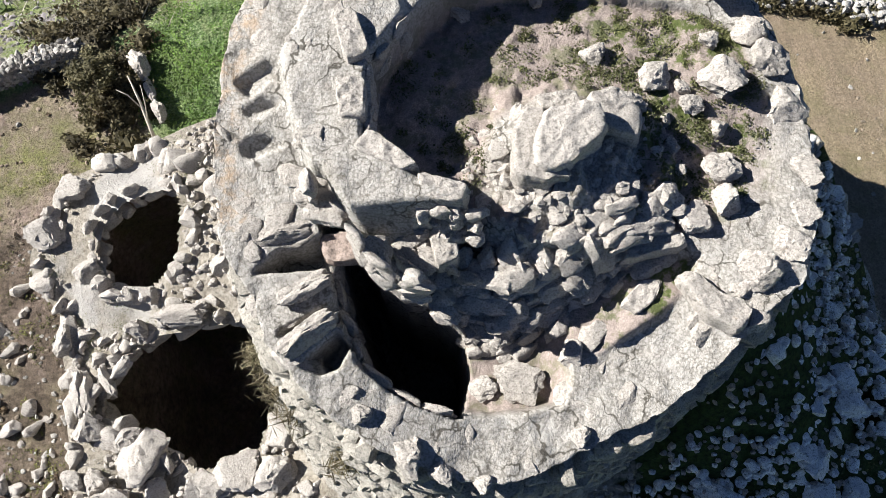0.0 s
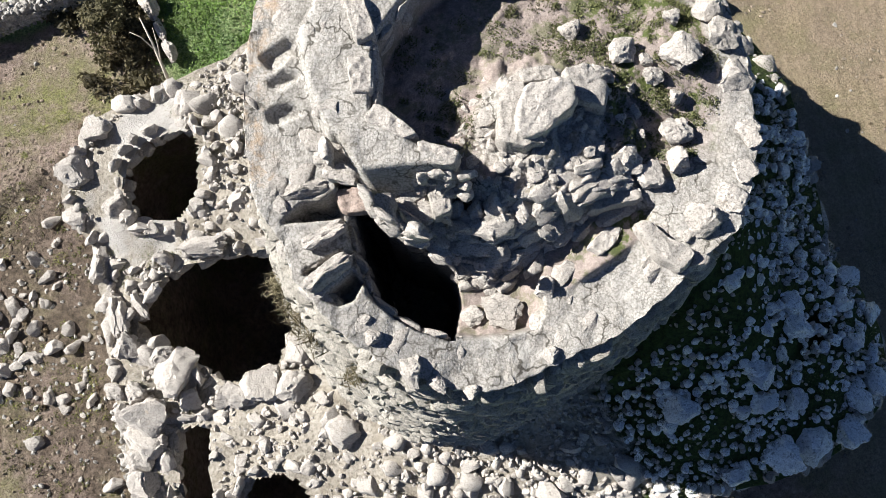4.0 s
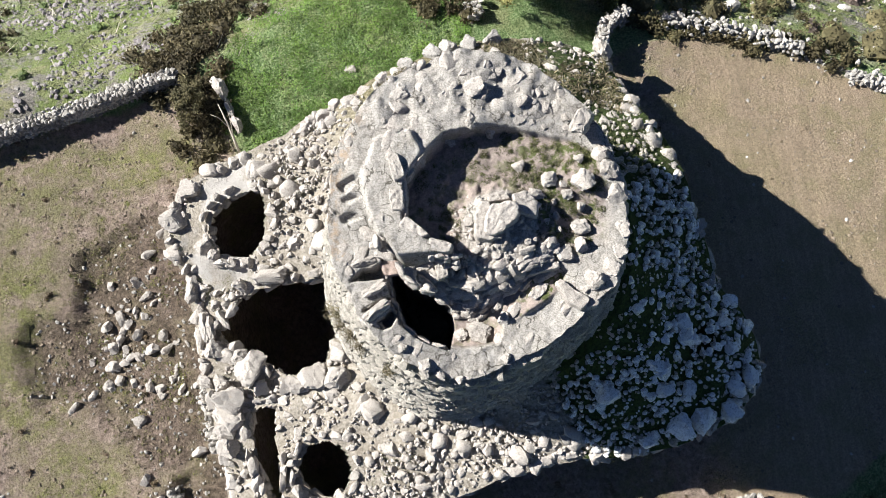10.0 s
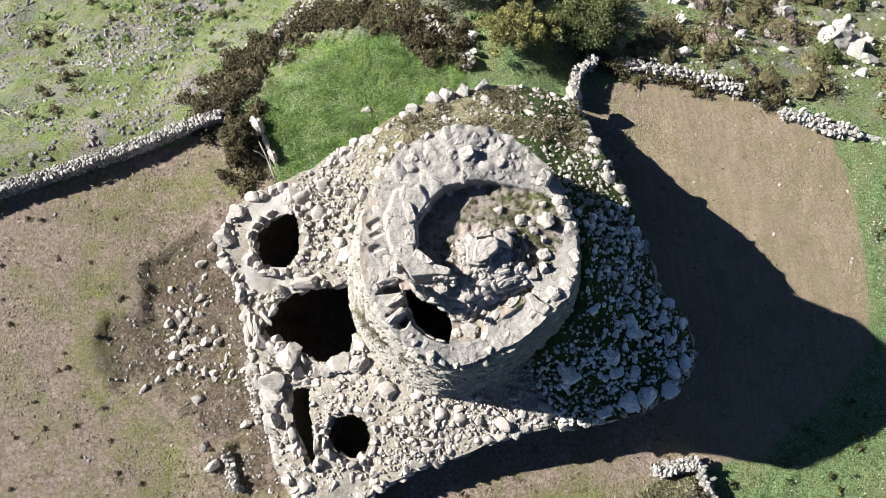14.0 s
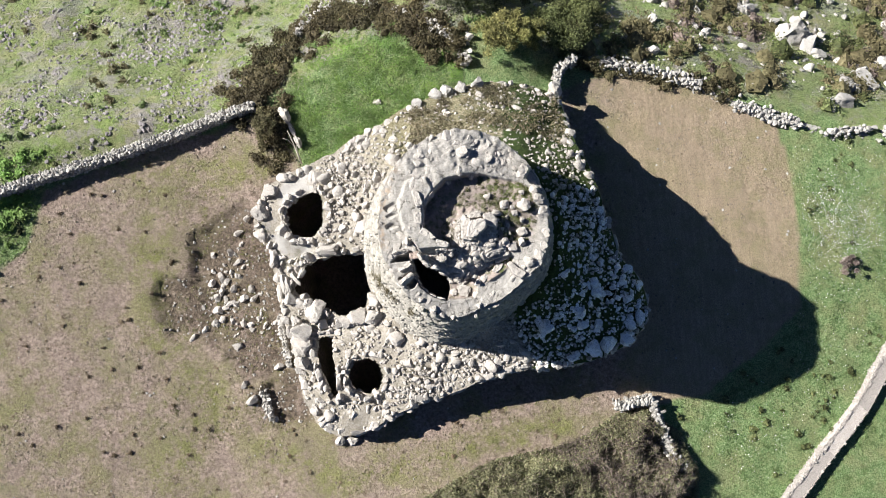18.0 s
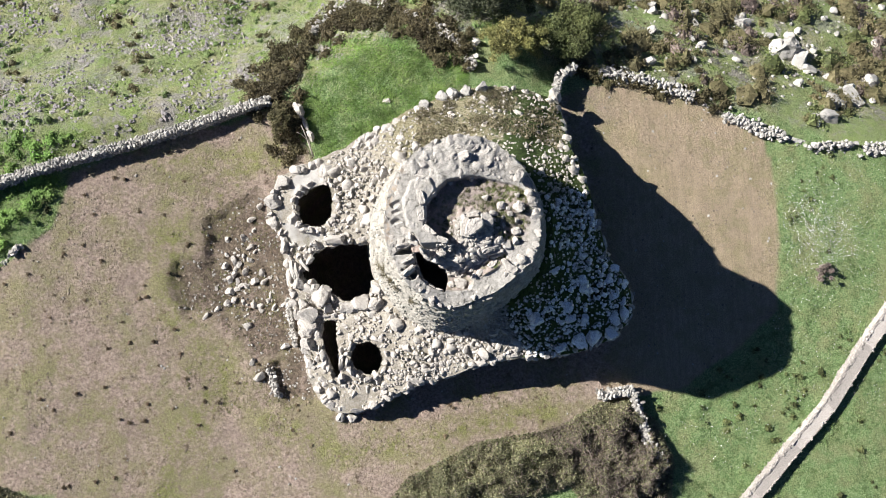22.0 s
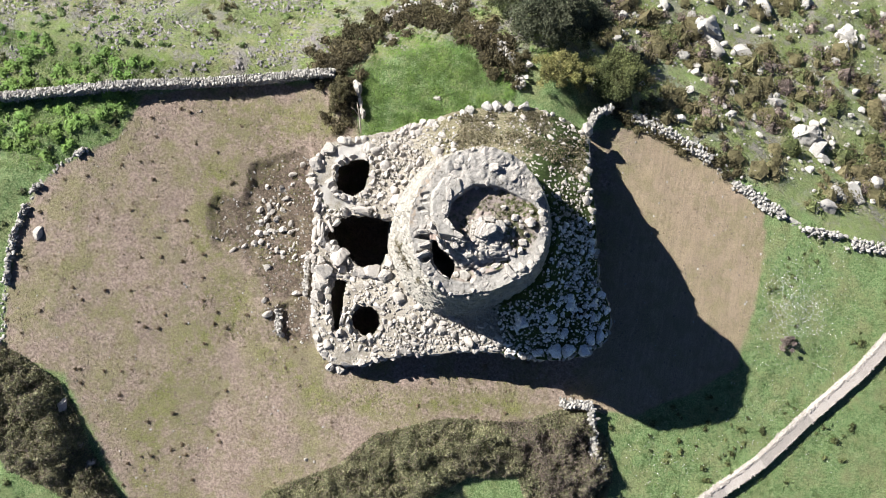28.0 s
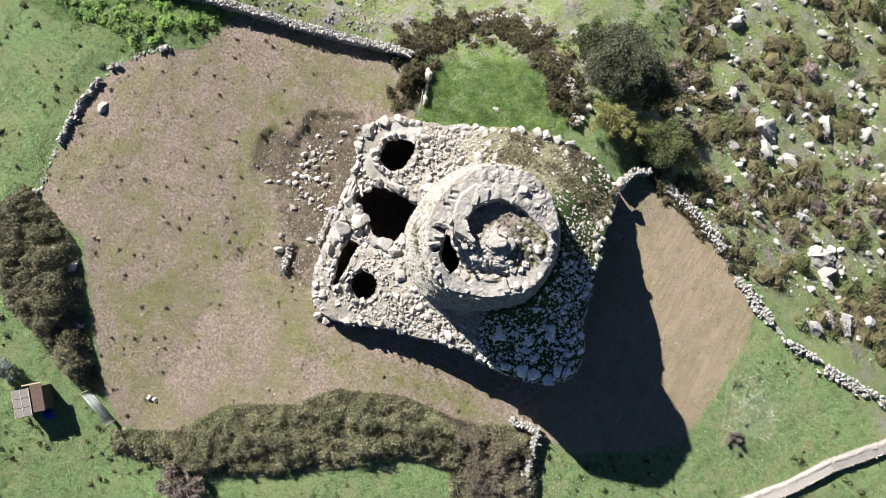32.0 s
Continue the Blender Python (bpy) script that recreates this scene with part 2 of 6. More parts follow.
def crest(x, y):
    """Height of the tower's top, and how far it is earth there."""
    x, y = np.asarray(x, float), np.asarray(y, float)
    t, _ = polar(x, y)
    wob = 0.07 * fbm(x / 0.5, y / 0.5, 31)
    pock = np.abs(fbm(x / 0.22, y / 0.22, 43, 3))
    z = np.interp(t, CREST_T, CREST_Z) + (0.08 + 0.12 * step(6.2, 7.2, y)) * fbm(x / 0.7, y / 0.7, 41, 3) + 0.014 * fbm(x / 0.18, y / 0.18, 42, 2) - 0.014 * step(0.25, 0.5, pock)
    edge = 0.04 + 0.4 * step(2.9, 3.9, x) * step(4.6, 3.6, y)
    room = step(-edge, 0.03 + edge, inside(x, y, CHAMBER) + wob)
    floor = 12.18 - 0.02 * np.clip(x + 0.4, 0, 3.6) - 0.1 * np.clip(x - 1.6, 0, 2.6) * step(4.8, 3.4, y) - 0.03 * np.clip(y - 4.5, 0, 2) + 0.08 * fbm(x / 0.6, y / 0.6, 8) + 0.03 * fbm(x / 0.13, y / 0.13, 9, 2)
    z = z + (floor - z) * room
    d = np.hypot((x - 1.75) / 1.2, (y - 3.6) / 1.1)
    earth = room * step(0.75, 1.05, d + 2.5 * wob)
    mound = 12.5 - 0.5 * np.maximum(d - 0.5, 0) + 0.17 * fbm(x / 0.35, y / 0.35, 51, 4) + 0.07 * fbm(x / 0.11, y / 0.11, 52, 3)
    z = np.where((d < 1.4) & (y > 2.2), np.maximum(z, mound), z)
    wall = step(-0.08, 0.08, inside(x, y, C_WALL) + wob)
    z = z + (13.0 - 0.75 * np.clip((2.95 - y) / 0.3, 0, 1) + 0.04 * fbm(x / 0.5, y / 0.5, 61, 2) + 0.012 * fbm(x / 0.18, y / 0.18, 62, 2) - 0.014 * step(0.25, 0.5, pock) - z) * wall
    # the earth terrace, rising eastwards, and the layered face above it
    low = step(-0.05, 0.08, inside(x, y, TERRACE) + wob) * (1 - wall)
    bed = 10.95 + 0.42 * step(1.25, 1.9, x) + 0.25 * step(1.9, 2.9, x) + 0.07 * fbm(x / 0.4, y / 0.4, 71)
    foot = np.interp(x, FACE_X, FACE_Y) + 1.2 * wob
    rise = np.maximum(y - foot, 0) / 0.95
    layer = rise * 6 + 0.35 * fbm(x / 0.5, y / 0.5, 72)
    layer = np.floor(layer) + step(0.55, 0.9, layer - np.floor(layer))
    face = np.minimum(bed + 1.25 * np.clip(layer / 6, 0, 1.2) + 0.12 * fbm(x / 0.25, y / 0.25, 73, 3) * (rise > 0), 12.05 - 0.22 * step(1.9, 2.7, x))
    z = z + (np.where(y > foot, face, bed) - z) * low
    earth = np.maximum(earth * (1 - wall), low * (y < foot))
    void = step(-0.04, 0.04, inside(x, y, STAIR) + 0.5 * wob)
    z = z + (np.where(y > 3.15, 8.4, 5.6) - z) * void
    for k, notch in enumerate(NOTCHES):
        z = z - (0.75 if k < 3 else 0.13) * step(-0.05, 0.06, inside(x, y, notch) + (0.4 if k < 3 else 2.4) * wob)
    return z, earth


# ---- materials ----
def shader(name, rough=0.9):
    m = bpy.data.materials.new(name)
    m.use_nodes = True
    m.node_tree.nodes["Principled BSDF"].inputs["Roughness"].default_value = rough
    m.node_tree.nodes["Principled BSDF"].inputs["Specular IOR Level"].default_value = 0.25
    return m


def node(m, kind, **values):
    n = m.node_tree.nodes.new("ShaderNode" + kind)
    for key, v in values.items():
        n.inputs[key].default_value = v
    return n


def sum_of(m, a, b, operation="ADD"):
    n = node(m, "Math")
    n.operation = operation
    wire(m, a, n.inputs[0])
    if b is not None:
        wire(m, b, n.inputs[1])
    return n.outputs[0]


def wire(m, a, b):
    m.node_tree.links.new(a, b)


def noise_of(m, scale, detail=4.0, rough=0.6, where=None):
    n = node(m, "TexNoise", Scale=scale, Detail=detail, Roughness=rough)
    wire(m, where if where else node(m, "NewGeometry").outputs["Position"], n.inputs["Vector"])
    return n.outputs["Fac"]


def ramp(m, fac, stops):
    n = node(m, "ValToRGB")
    while len(n.color_ramp.elements) < len(stops):
        n.color_ramp.elements.new(0.5)
    for e, (p, c) in zip(n.color_ramp.elements, stops):
        e.position, e.color = p, (*c, 1)
    wire(m, fac, n.inputs["Fac"])
    return n.outputs["Color"]


def blend(m, fac, a, b, mode="MIX"):
    n = node(m, "Mix")
    n.data_type, n.blend_type = "RGBA", mode
    for value, slot in ((fac, n.inputs[0]), (a, n.inputs[6]), (b, n.inputs[7])):
        if isinstance(value, (int, float)):
            slot.default_value = value
        elif isinstance(value, tuple):
            slot.default_value = (*value, 1)
        else:
            wire(m, value, slot)
    return n.outputs[2]


def scale_range(m, fac, a, b, lo=0.0, hi=1.0):
    n = node(m, "MapRange")
    for slot, v in zip(n.inputs[1:5], (a, b, lo, hi)):
        slot.default_value = v
    wire(m, fac, n.inputs[0])
    return n.outputs[0]


def bump(m, heights):
    last = None
    for fac, strength, far in heights:
        n = node(m, "Bump", Strength=strength, Distance=far)
        wire(m, fac, n.inputs["Height"])
        if last:
            wire(m, last, n.inputs["Normal"])
        last = n.outputs[0]
    wire(m, last, m.node_tree.nodes["Principled BSDF"].inputs["Normal"])


def paint(m, colour):
    wire(m, colour, m.node_tree.nodes["Principled BSDF"].inputs["Base Color"])
    return m


def vary(m, colour, lo=0.75, hi=1.2):
    """Each piece, or each island of a joined mesh, a little lighter or darker."""
    both = sum_of(m, node(m, "ObjectInfo").outputs["Random"], node(m, "NewGeometry").outputs["Random Per Island"])
    wrap = sum_of(m, both, None, "FRACT")
    n = node(m, "HueSaturation")
    wire(m, scale_range(m, wrap, 0, 1, lo, hi), n.inputs["Value"])
    wire(m, colour, n.inputs["Color"])
    return n.outputs[0]


def stone_shader(name, dark, pale, lichen=0.5, lo=0.75, hi=1.2):
    """Pale limestone: soft mottling, fine grain, pits, and lichen blotches with hard edges."""
    m = shader(name, 0.95)
    broad, mid, small, fine = noise_of(m, 1.3, 4), noise_of(m, 5.0, 7, 0.7), noise_of(m, 21.0, 7, 0.72), noise_of(m, 70.0, 4, 0.7)
    colour = ramp(m, small, [(0.36, dark), (0.47, pale), (0.64, tuple(min(0.78, c * 1.12) for c in pale))])
    colour = blend(m, scale_range(m, broad, 0.42, 0.62, 0, 0.5), colour, blend(m, scale_range(m, mid, 0.35, 0.65), tuple(c * 0.72 for c in pale), tuple(c * 1.05 for c in pale)))
    colour = blend(m, scale_range(m, noise_of(m, 9.0, 9, 0.8), 0.56, 0.6, 0, lichen), colour, (0.06, 0.06, 0.055))
    colour = blend(m, scale_range(m, noise_of(m, 2.3, 6, 0.7), 0.66, 0.76, 0, 0.4), colour, (0.34, 0.23, 0.11))
    for scale, lo_at, hi_at, least in ((15.0, 0.35, 0.43, 0.75), (38.0, 0.36, 0.45, 0.62), (85.0, 0.36, 0.5, 0.7)):      # pits and pores of three sizes
        pits = scale_range(m, noise_of(m, scale, 3, 0.6), lo_at, hi_at, least, 1.06)
        grey = node(m, "CombineColor")
        for k in range(3):
            wire(m, pits, grey.inputs[k])
        colour = blend(m, 1.0, colour, grey.outputs[0], "MULTIPLY")
    paint(m, vary(m, colour, lo, hi))
    bump(m, [(mid, 0.7, 0.07), (noise_of(m, 12.0, 6, 0.7), 0.6, 0.05), (small, 0.7, 0.035), (fine, 0.6, 0.012)])
    return m


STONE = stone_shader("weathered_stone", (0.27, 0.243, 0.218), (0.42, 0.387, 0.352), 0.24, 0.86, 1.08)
# copy of the stone, colour lifted to brighten the tower-shaded side; heavier lichen
STONE_SHADE_LIFT = stone_shader("shade_lifted_lichened_stone", (0.54, 0.535, 0.525), (0.8, 0.8, 0.79), 0.75, 0.95, 1.12)
PALEWALL = stone_shader("pale_wall_stone", (0.22, 0.196, 0.178), (0.37, 0.335, 0.308), 0.2, 0.75, 1.15)
HILLSTONE = stone_shader("grey_hill_rock", (0.22, 0.208, 0.192), (0.42, 0.4, 0.372), 0.6, 0.72, 1.1)
PINK = stone_shader("pinkish_slab", (0.24, 0.18, 0.15), (0.4, 0.32, 0.28), 0.15)
WALLSTONE = stone_shader("field_wall_stone", (0.2, 0.185, 0.168), (0.46, 0.435, 0.4), 0.6, 0.5, 1.15)
TOWERSTONE = stone_shader("tower_stone", (0.22, 0.2, 0.17), (0.375, 0.35, 0.308), 0.45, 0.72, 1.1)


def zone_colour(m, layer):
    n = node(m, "Attribute")
    n.attribute_name = layer
    return n


def pebbles(m, scale):
    n = node(m, "TexVoronoi", Scale=scale)
    wire(m, node(m, "NewGeometry").outputs["Position"], n.inputs["Vector"])
    return n.outputs["Distance"], n.outputs["Color"]


def cracks(m, scale, wander):
    """Distance from a net of irregular joints."""
    shift = node(m, "TexNoise", Scale=scale * 2.2, Detail=5.0)
    wire(m, node(m, "NewGeometry").outputs["Position"], shift.inputs["Vector"])
    move = node(m, "VectorMath")
    move.operation = "MULTIPLY_ADD"
    move.inputs[1].default_value = (wander, wander, wander)
    wire(m, shift.outputs["Color"], move.inputs[0])
    wire(m, node(m, "NewGeometry").outputs["Position"], move.inputs[2])
    n = node(m, "TexVoronoi", Scale=scale)
    n.feature = "DISTANCE_TO_EDGE"
    wire(m, move.outputs[0], n.inputs["Vector"])
    return n.outputs["Distance"]


def top_shader():
    """Mortar and packed gravel: grains of two sizes, dark gaps, worn crusts, lichen and moss."""
    m = shader("weathered_wall_top", 0.95)
    split = node(m, "SeparateColor")
    wire(m, zone_colour(m, "zone").outputs["Color"], split.inputs[0])
    broad, mid, fine = noise_of(m, 1.4, 5, 0.6), noise_of(m, 9.0, 8, 0.7), noise_of(m, 60.0, 4, 0.75)
    far, cell = pebbles(m, 24.0)
    far2, cell2 = pebbles(m, 58.0)
    gravel = ramp(m, mid, [(0.32, (0.29, 0.272, 0.25)), (0.46, (0.37, 0.35, 0.325)), (0.66, (0.42, 0.402, 0.376))])
    grain = blend(m, 0.5, ramp(m, sum_of(m, cell, None, "FRACT"), [(0.0, (0.78, 0.77, 0.76)), (1.0, (1.1, 1.1, 1.1))]), ramp(m, sum_of(m, cell2, None, "FRACT"), [(0.0, (0.75, 0.74, 0.73)), (1.0, (1.12, 1.12, 1.12))]))
    loose = scale_range(m, noise_of(m, 2.1, 6, 0.75), 0.42, 0.55)
    gravel = blend(m, loose, gravel, blend(m, 1.0, gravel, grain, "MULTIPLY"))
    gravel = blend(m, scale_range(m, far, 0.5, 0.66, 0, 0.55), gravel, (0.15, 0.14, 0.12))
    gravel = blend(m, scale_range(m, broad, 0.56, 0.72, 0, 0.4), gravel, (0.29, 0.255, 0.21))
    gravel = blend(m, scale_range(m, noise_of(m, 46.0, 2, 0.5), 0.6, 0.66, 0, 0.75), gravel, (0.12, 0.11, 0.095))
    gravel = blend(m, scale_range(m, noise_of(m, 17.0, 3, 0.5), 0.62, 0.68, 0, 0.7), gravel, (0.16, 0.145, 0.12))
    gravel = blend(m, scale_range(m, noise_of(m, 2.6, 9, 0.82), 0.6, 0.64, 0, 0.75), gravel, (0.13, 0.115, 0.085))
    gravel = blend(m, sum_of(m, split.outputs[2], scale_range(m, noise_of(m, 4.0, 6, 0.7), 0.46, 0.62, 0, 0.6), "MULTIPLY"), gravel, (0.38, 0.25, 0.14))
    joint = cracks(m, 1.7, 0.5)
    split_open = sum_of(m, scale_range(m, joint, 0.012, 0.035, 1.0, 0.0), scale_range(m, noise_of(m, 1.1, 4), 0.46, 0.56), "MULTIPLY")
    gravel = blend(m, scale_range(m, noise_of(m, 1.9, 7, 0.75), 0.55, 0.6, 0, 0.55), gravel, blend(m, mid, (0.34, 0.325, 0.302), (0.44, 0.425, 0.4)))
    gravel = blend(m, split_open, gravel, (0.09, 0.082, 0.07))
    soil = ramp(m, mid, [(0.34, (0.22, 0.18, 0.162)), (0.6, (0.37, 0.31, 0.285))])
    soil = blend(m, scale_range(m, far2, 0.35, 0.6, 0, 0.5), soil, (0.14, 0.115, 0.095))
    moss = ramp(m, fine, [(0.3, (0.03, 0.045, 0.012)), (0.7, (0.13, 0.15, 0.05))])
    colour = blend(m, split.outputs[0], gravel, soil)
    colour = blend(m, scale_range(m, noise_of(m, 2.6, 6, 0.75), 0.5, 0.57), colour, blend(m, split.outputs[1], colour, moss))
    paint(m, colour)
    lumps = sum_of(m, far, None, "MULTIPLY")
    lumps.node.inputs[1].default_value = -1.0
    lumps2 = sum_of(m, far2, None, "MULTIPLY")
    lumps2.node.inputs[1].default_value = -1.0
    bump(m, [(mid, 0.25, 0.03), (noise_of(m, 22.0, 3, 0.5), 0.3, 0.03), (lumps, 0.22, 0.03), (lumps2, 0.35, 0.014), (fine, 0.5, 0.008)])
    return m


TOP = top_shader()


def fill_shader():
    m = shader("rubble_fill", 0.95)
    split = node(m, "SeparateColor")
    wire(m, zone_colour(m, "zone").outputs["Color"], split.inputs[0])
    broad, mid, fine = noise_of(m, 1.3, 6, 0.65), noise_of(m, 9.0, 7, 0.7), noise_of(m, 45.0, 4, 0.7)
    dust = ramp(m, mid, [(0.38, (0.15, 0.126, 0.098)), (0.54, (0.38, 0.345, 0.292))])
    dust = blend(m, scale_range(m, broad, 0.5, 0.65, 0, 0.6), dust, (0.17, 0.14, 0.095))
    far, cell = pebbles(m, 15.0)
    dust = blend(m, 0.3, dust, blend(m, sum_of(m, cell, None, "FRACT"), (0.16, 0.14, 0.115), (0.5, 0.465, 0.41)))
    dust = blend(m, split.outputs[0], dust, blend(m, mid, (0.27, 0.25, 0.23), (0.5, 0.48, 0.455)))
    dry = ramp(m, mid, [(0.36, (0.075, 0.068, 0.036)), (0.5, (0.2, 0.175, 0.105)), (0.62, (0.34, 0.31, 0.23))])
    dust = blend(m, split.outputs[2], dust, dry)
    # turf, its green taken near black to deepen the tower's shade
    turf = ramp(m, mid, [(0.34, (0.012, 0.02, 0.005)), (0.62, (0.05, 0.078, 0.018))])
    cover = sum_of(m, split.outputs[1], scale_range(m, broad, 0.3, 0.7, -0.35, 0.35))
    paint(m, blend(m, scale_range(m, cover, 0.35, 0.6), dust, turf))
    bump(m, [(mid, 0.9, 0.08), (far, 0.2, 0.03), (noise_of(m, 22.0, 5, 0.65), 0.7, 0.035), (fine, 0.7, 0.015)])
    return m


FILL = fill_shader()


def ground_shader():
    m = shader("field_ground", 0.95)
    split = node(m, "SeparateColor")
    wire(m, zone_colour(m, "zone").outputs["Color"], split.inputs[0])
    huge, broad, mid = noise_of(m, 0.16, 5), noise_of(m, 0.75, 7, 0.7), noise_of(m, 4.5, 9, 0.75)
    small, fine = noise_of(m, 11.0, 8, 0.75), noise_of(m, 34.0, 5, 0.75)
    soil = ramp(m, mid, [(0.36, (0.16, 0.118, 0.097)), (0.5, (0.31, 0.239, 0.198)), (0.62, (0.45, 0.355, 0.3))])
    tint = blend(m, scale_range(m, broad, 0.46, 0.6, 0, 0.7), soil, blend(m, small, (0.13, 0.13, 0.06), (0.27, 0.265, 0.13)))
    soil = blend(m, scale_range(m, huge, 0.42, 0.58), soil, tint)
    soil = blend(m, scale_range(m, noise_of(m, 0.3, 7, 0.72), 0.47, 0.6, 0, 0.65), soil, blend(m, scale_range(m, small, 0.38, 0.62), (0.09, 0.088, 0.032), (0.34, 0.33, 0.15)))
    soil = blend(m, scale_range(m, noise_of(m, 0.27, 4, 0.6), 0.55, 0.66, 0, 0.4), soil, blend(m, small, (0.15, 0.11, 0.092), (0.33, 0.26, 0.222)))
    soil = blend(m, scale_range(m, noise_of(m, 7.0, 7, 0.75), 0.57, 0.63, 0, 0.7), soil, (0.08, 0.066, 0.042))
    straw = ramp(m, small, [(0.36, (0.22, 0.168, 0.112)), (0.5, (0.385, 0.3, 0.205)), (0.6, (0.49, 0.385, 0.268))])
    lines = node(m, "Mapping")
    lines.inputs["Scale"].default_value = (4.5, 0.3, 1.0)
    lines.inputs["Rotation"].default_value = (0, 0, 0.12)
    wire(m, node(m, "NewGeometry").outputs["Position"], lines.inputs["Vector"])
    furrow = noise_of(m, 1.0, 3, 0.5, lines.outputs[0])
    straw = blend(m, scale_range(m, furrow, 0.42, 0.6, 0, 0.3), straw, (0.17, 0.14, 0.09))
    straw = blend(m, scale_range(m, broad, 0.48, 0.6, 0, 0.5), straw, blend(m, small, (0.13, 0.125, 0.06), (0.34, 0.3, 0.17)))
    grass = ramp(m, small, [(0.38, (0.045, 0.085, 0.024)), (0.5, (0.175, 0.275, 0.1)), (0.62, (0.4, 0.48, 0.26))])
    grass = blend(m, scale_range(m, broad, 0.47, 0.58, 0, 0.75), grass, blend(m, scale_range(m, small, 0.36, 0.62), (0.05, 0.08, 0.026), (0.33, 0.38, 0.17)))
    grass = blend(m, scale_range(m, noise_of(m, 1.9, 8, 0.82), 0.52, 0.59, 0, 0.8), grass, blend(m, scale_range(m, fine, 0.38, 0.62), (0.03, 0.06, 0.016), (0.12, 0.18, 0.06)))
    grass = blend(m, scale_range(m, noise_of(m, 3.1, 7, 0.82), 0.59, 0.65, 0, 0.5), grass, (0.42, 0.5, 0.27))
    grass = blend(m, scale_range(m, noise_of(m, 0.3, 6, 0.7), 0.5, 0.62, 0, 0.5), grass, ramp(m, small, [(0.38, (0.12, 0.12, 0.05)), (0.6, (0.42, 0.41, 0.22))]))
    rough = ramp(m, small, [(0.36, (0.06, 0.08, 0.028)), (0.5, (0.2, 0.24, 0.095)), (0.63, (0.38, 0.395, 0.2))])
    rough = blend(m, scale_range(m, broad, 0.45, 0.56), rough, blend(m, scale_range(m, small, 0.35, 0.65), (0.1, 0.15, 0.04), (0.3, 0.38, 0.13)))
    rough = blend(m, scale_range(m, noise_of(m, 2.1, 8, 0.8), 0.56, 0.62, 0, 0.7), rough, blend(m, scale_range(m, fine, 0.38, 0.62), (0.05, 0.07, 0.02), (0.16, 0.19, 0.07)))
    rough = blend(m, scale_range(m, noise_of(m, 0.4, 6, 0.7), 0.5, 0.6, 0, 0.75), rough, ramp(m, small, [(0.38, (0.16, 0.165, 0.07)), (0.6, (0.45, 0.44, 0.26))]))
    rough = blend(m, scale_range(m, noise_of(m, 0.5, 5, 0.6), 0.54, 0.62, 0, 0.8), rough, ramp(m, small, [(0.38, (0.09, 0.15, 0.03)), (0.6, (0.28, 0.38, 0.11))]))
    stony = blend(m, scale_range(m, small, 0.36, 0.62), (0.12, 0.112, 0.11), (0.42, 0.385, 0.385))
    rough = blend(m, scale_range(m, noise_of(m, 0.42, 9, 0.8), 0.5, 0.57, 0, 0.8), rough, stony)
    rough = blend(m, scale_range(m, noise_of(m, 1.5, 9, 0.82), 0.52, 0.6, 0, 0.6), rough, blend(m, fine, (0.16, 0.145, 0.12), (0.46, 0.42, 0.36)))
    dug = blend(m, scale_range(m, mid, 0.38, 0.62), (0.05, 0.038, 0.029), (0.2, 0.152, 0.115))
    spoil = node(m, "Attribute")
    spoil.attribute_name = "dug"
    layers = node(m, "SeparateColor")
    wire(m, spoil.outputs["Color"], layers.inputs[0])
    soil = blend(m, sum_of(m, layers.outputs[1], scale_range(m, noise_of(m, 1.2, 8, 0.78), 0.42, 0.58, 0.1, 0.75), "MULTIPLY"), soil, ramp(m, small, [(0.36, (0.075, 0.085, 0.025)), (0.62, (0.29, 0.3, 0.1))]))
    soil = blend(m, sum_of(m, layers.outputs[0], scale_range(m, broad, 0.36, 0.54, 0.25, 0.95), "MULTIPLY"), soil, dug)
    rough = blend(m, 1.0, rough, (0.98, 0.95, 0.95), "MULTIPLY")
    grass = blend(m, 1.0, grass, (0.98, 0.97, 1.0), "MULTIPLY")
    colour = blend(m, split.outputs[0], rough, soil)
    colour = blend(m, split.outputs[1], colour, grass)
    colour = blend(m, split.outputs[2], colour, straw)
    pits = scale_range(m, fine, 0.36, 0.52, 0.55, 1.12)
    grey = node(m, "CombineColor")
    for k in range(3):
        wire(m, pits, grey.inputs[k])
    paint(m, blend(m, 1.0, colour, grey.outputs[0], "MULTIPLY"))
    bump(m, [(mid, 0.8, 0.22), (small, 0.85, 0.12), (fine, 0.9, 0.045)])
    return m


GROUND = ground_shader()


def crumb_shader(name, dark, pale):
    m = shader(name, 0.97)
    grain = noise_of(m, 26.0, 5, 0.7)
    paint(m, vary(m, ramp(m, grain, [(0.35, dark), (0.65, pale)]), 0.6, 1.2))
    bump(m, [(grain, 0.6, 0.02)])
    return m


CLOD = crumb_shader("dry_soil_clods", (0.16, 0.127, 0.096), (0.32, 0.262, 0.202))
SCREE = crumb_shader("mauve_scree", (0.17, 0.155, 0.155), (0.42, 0.385, 0.385))


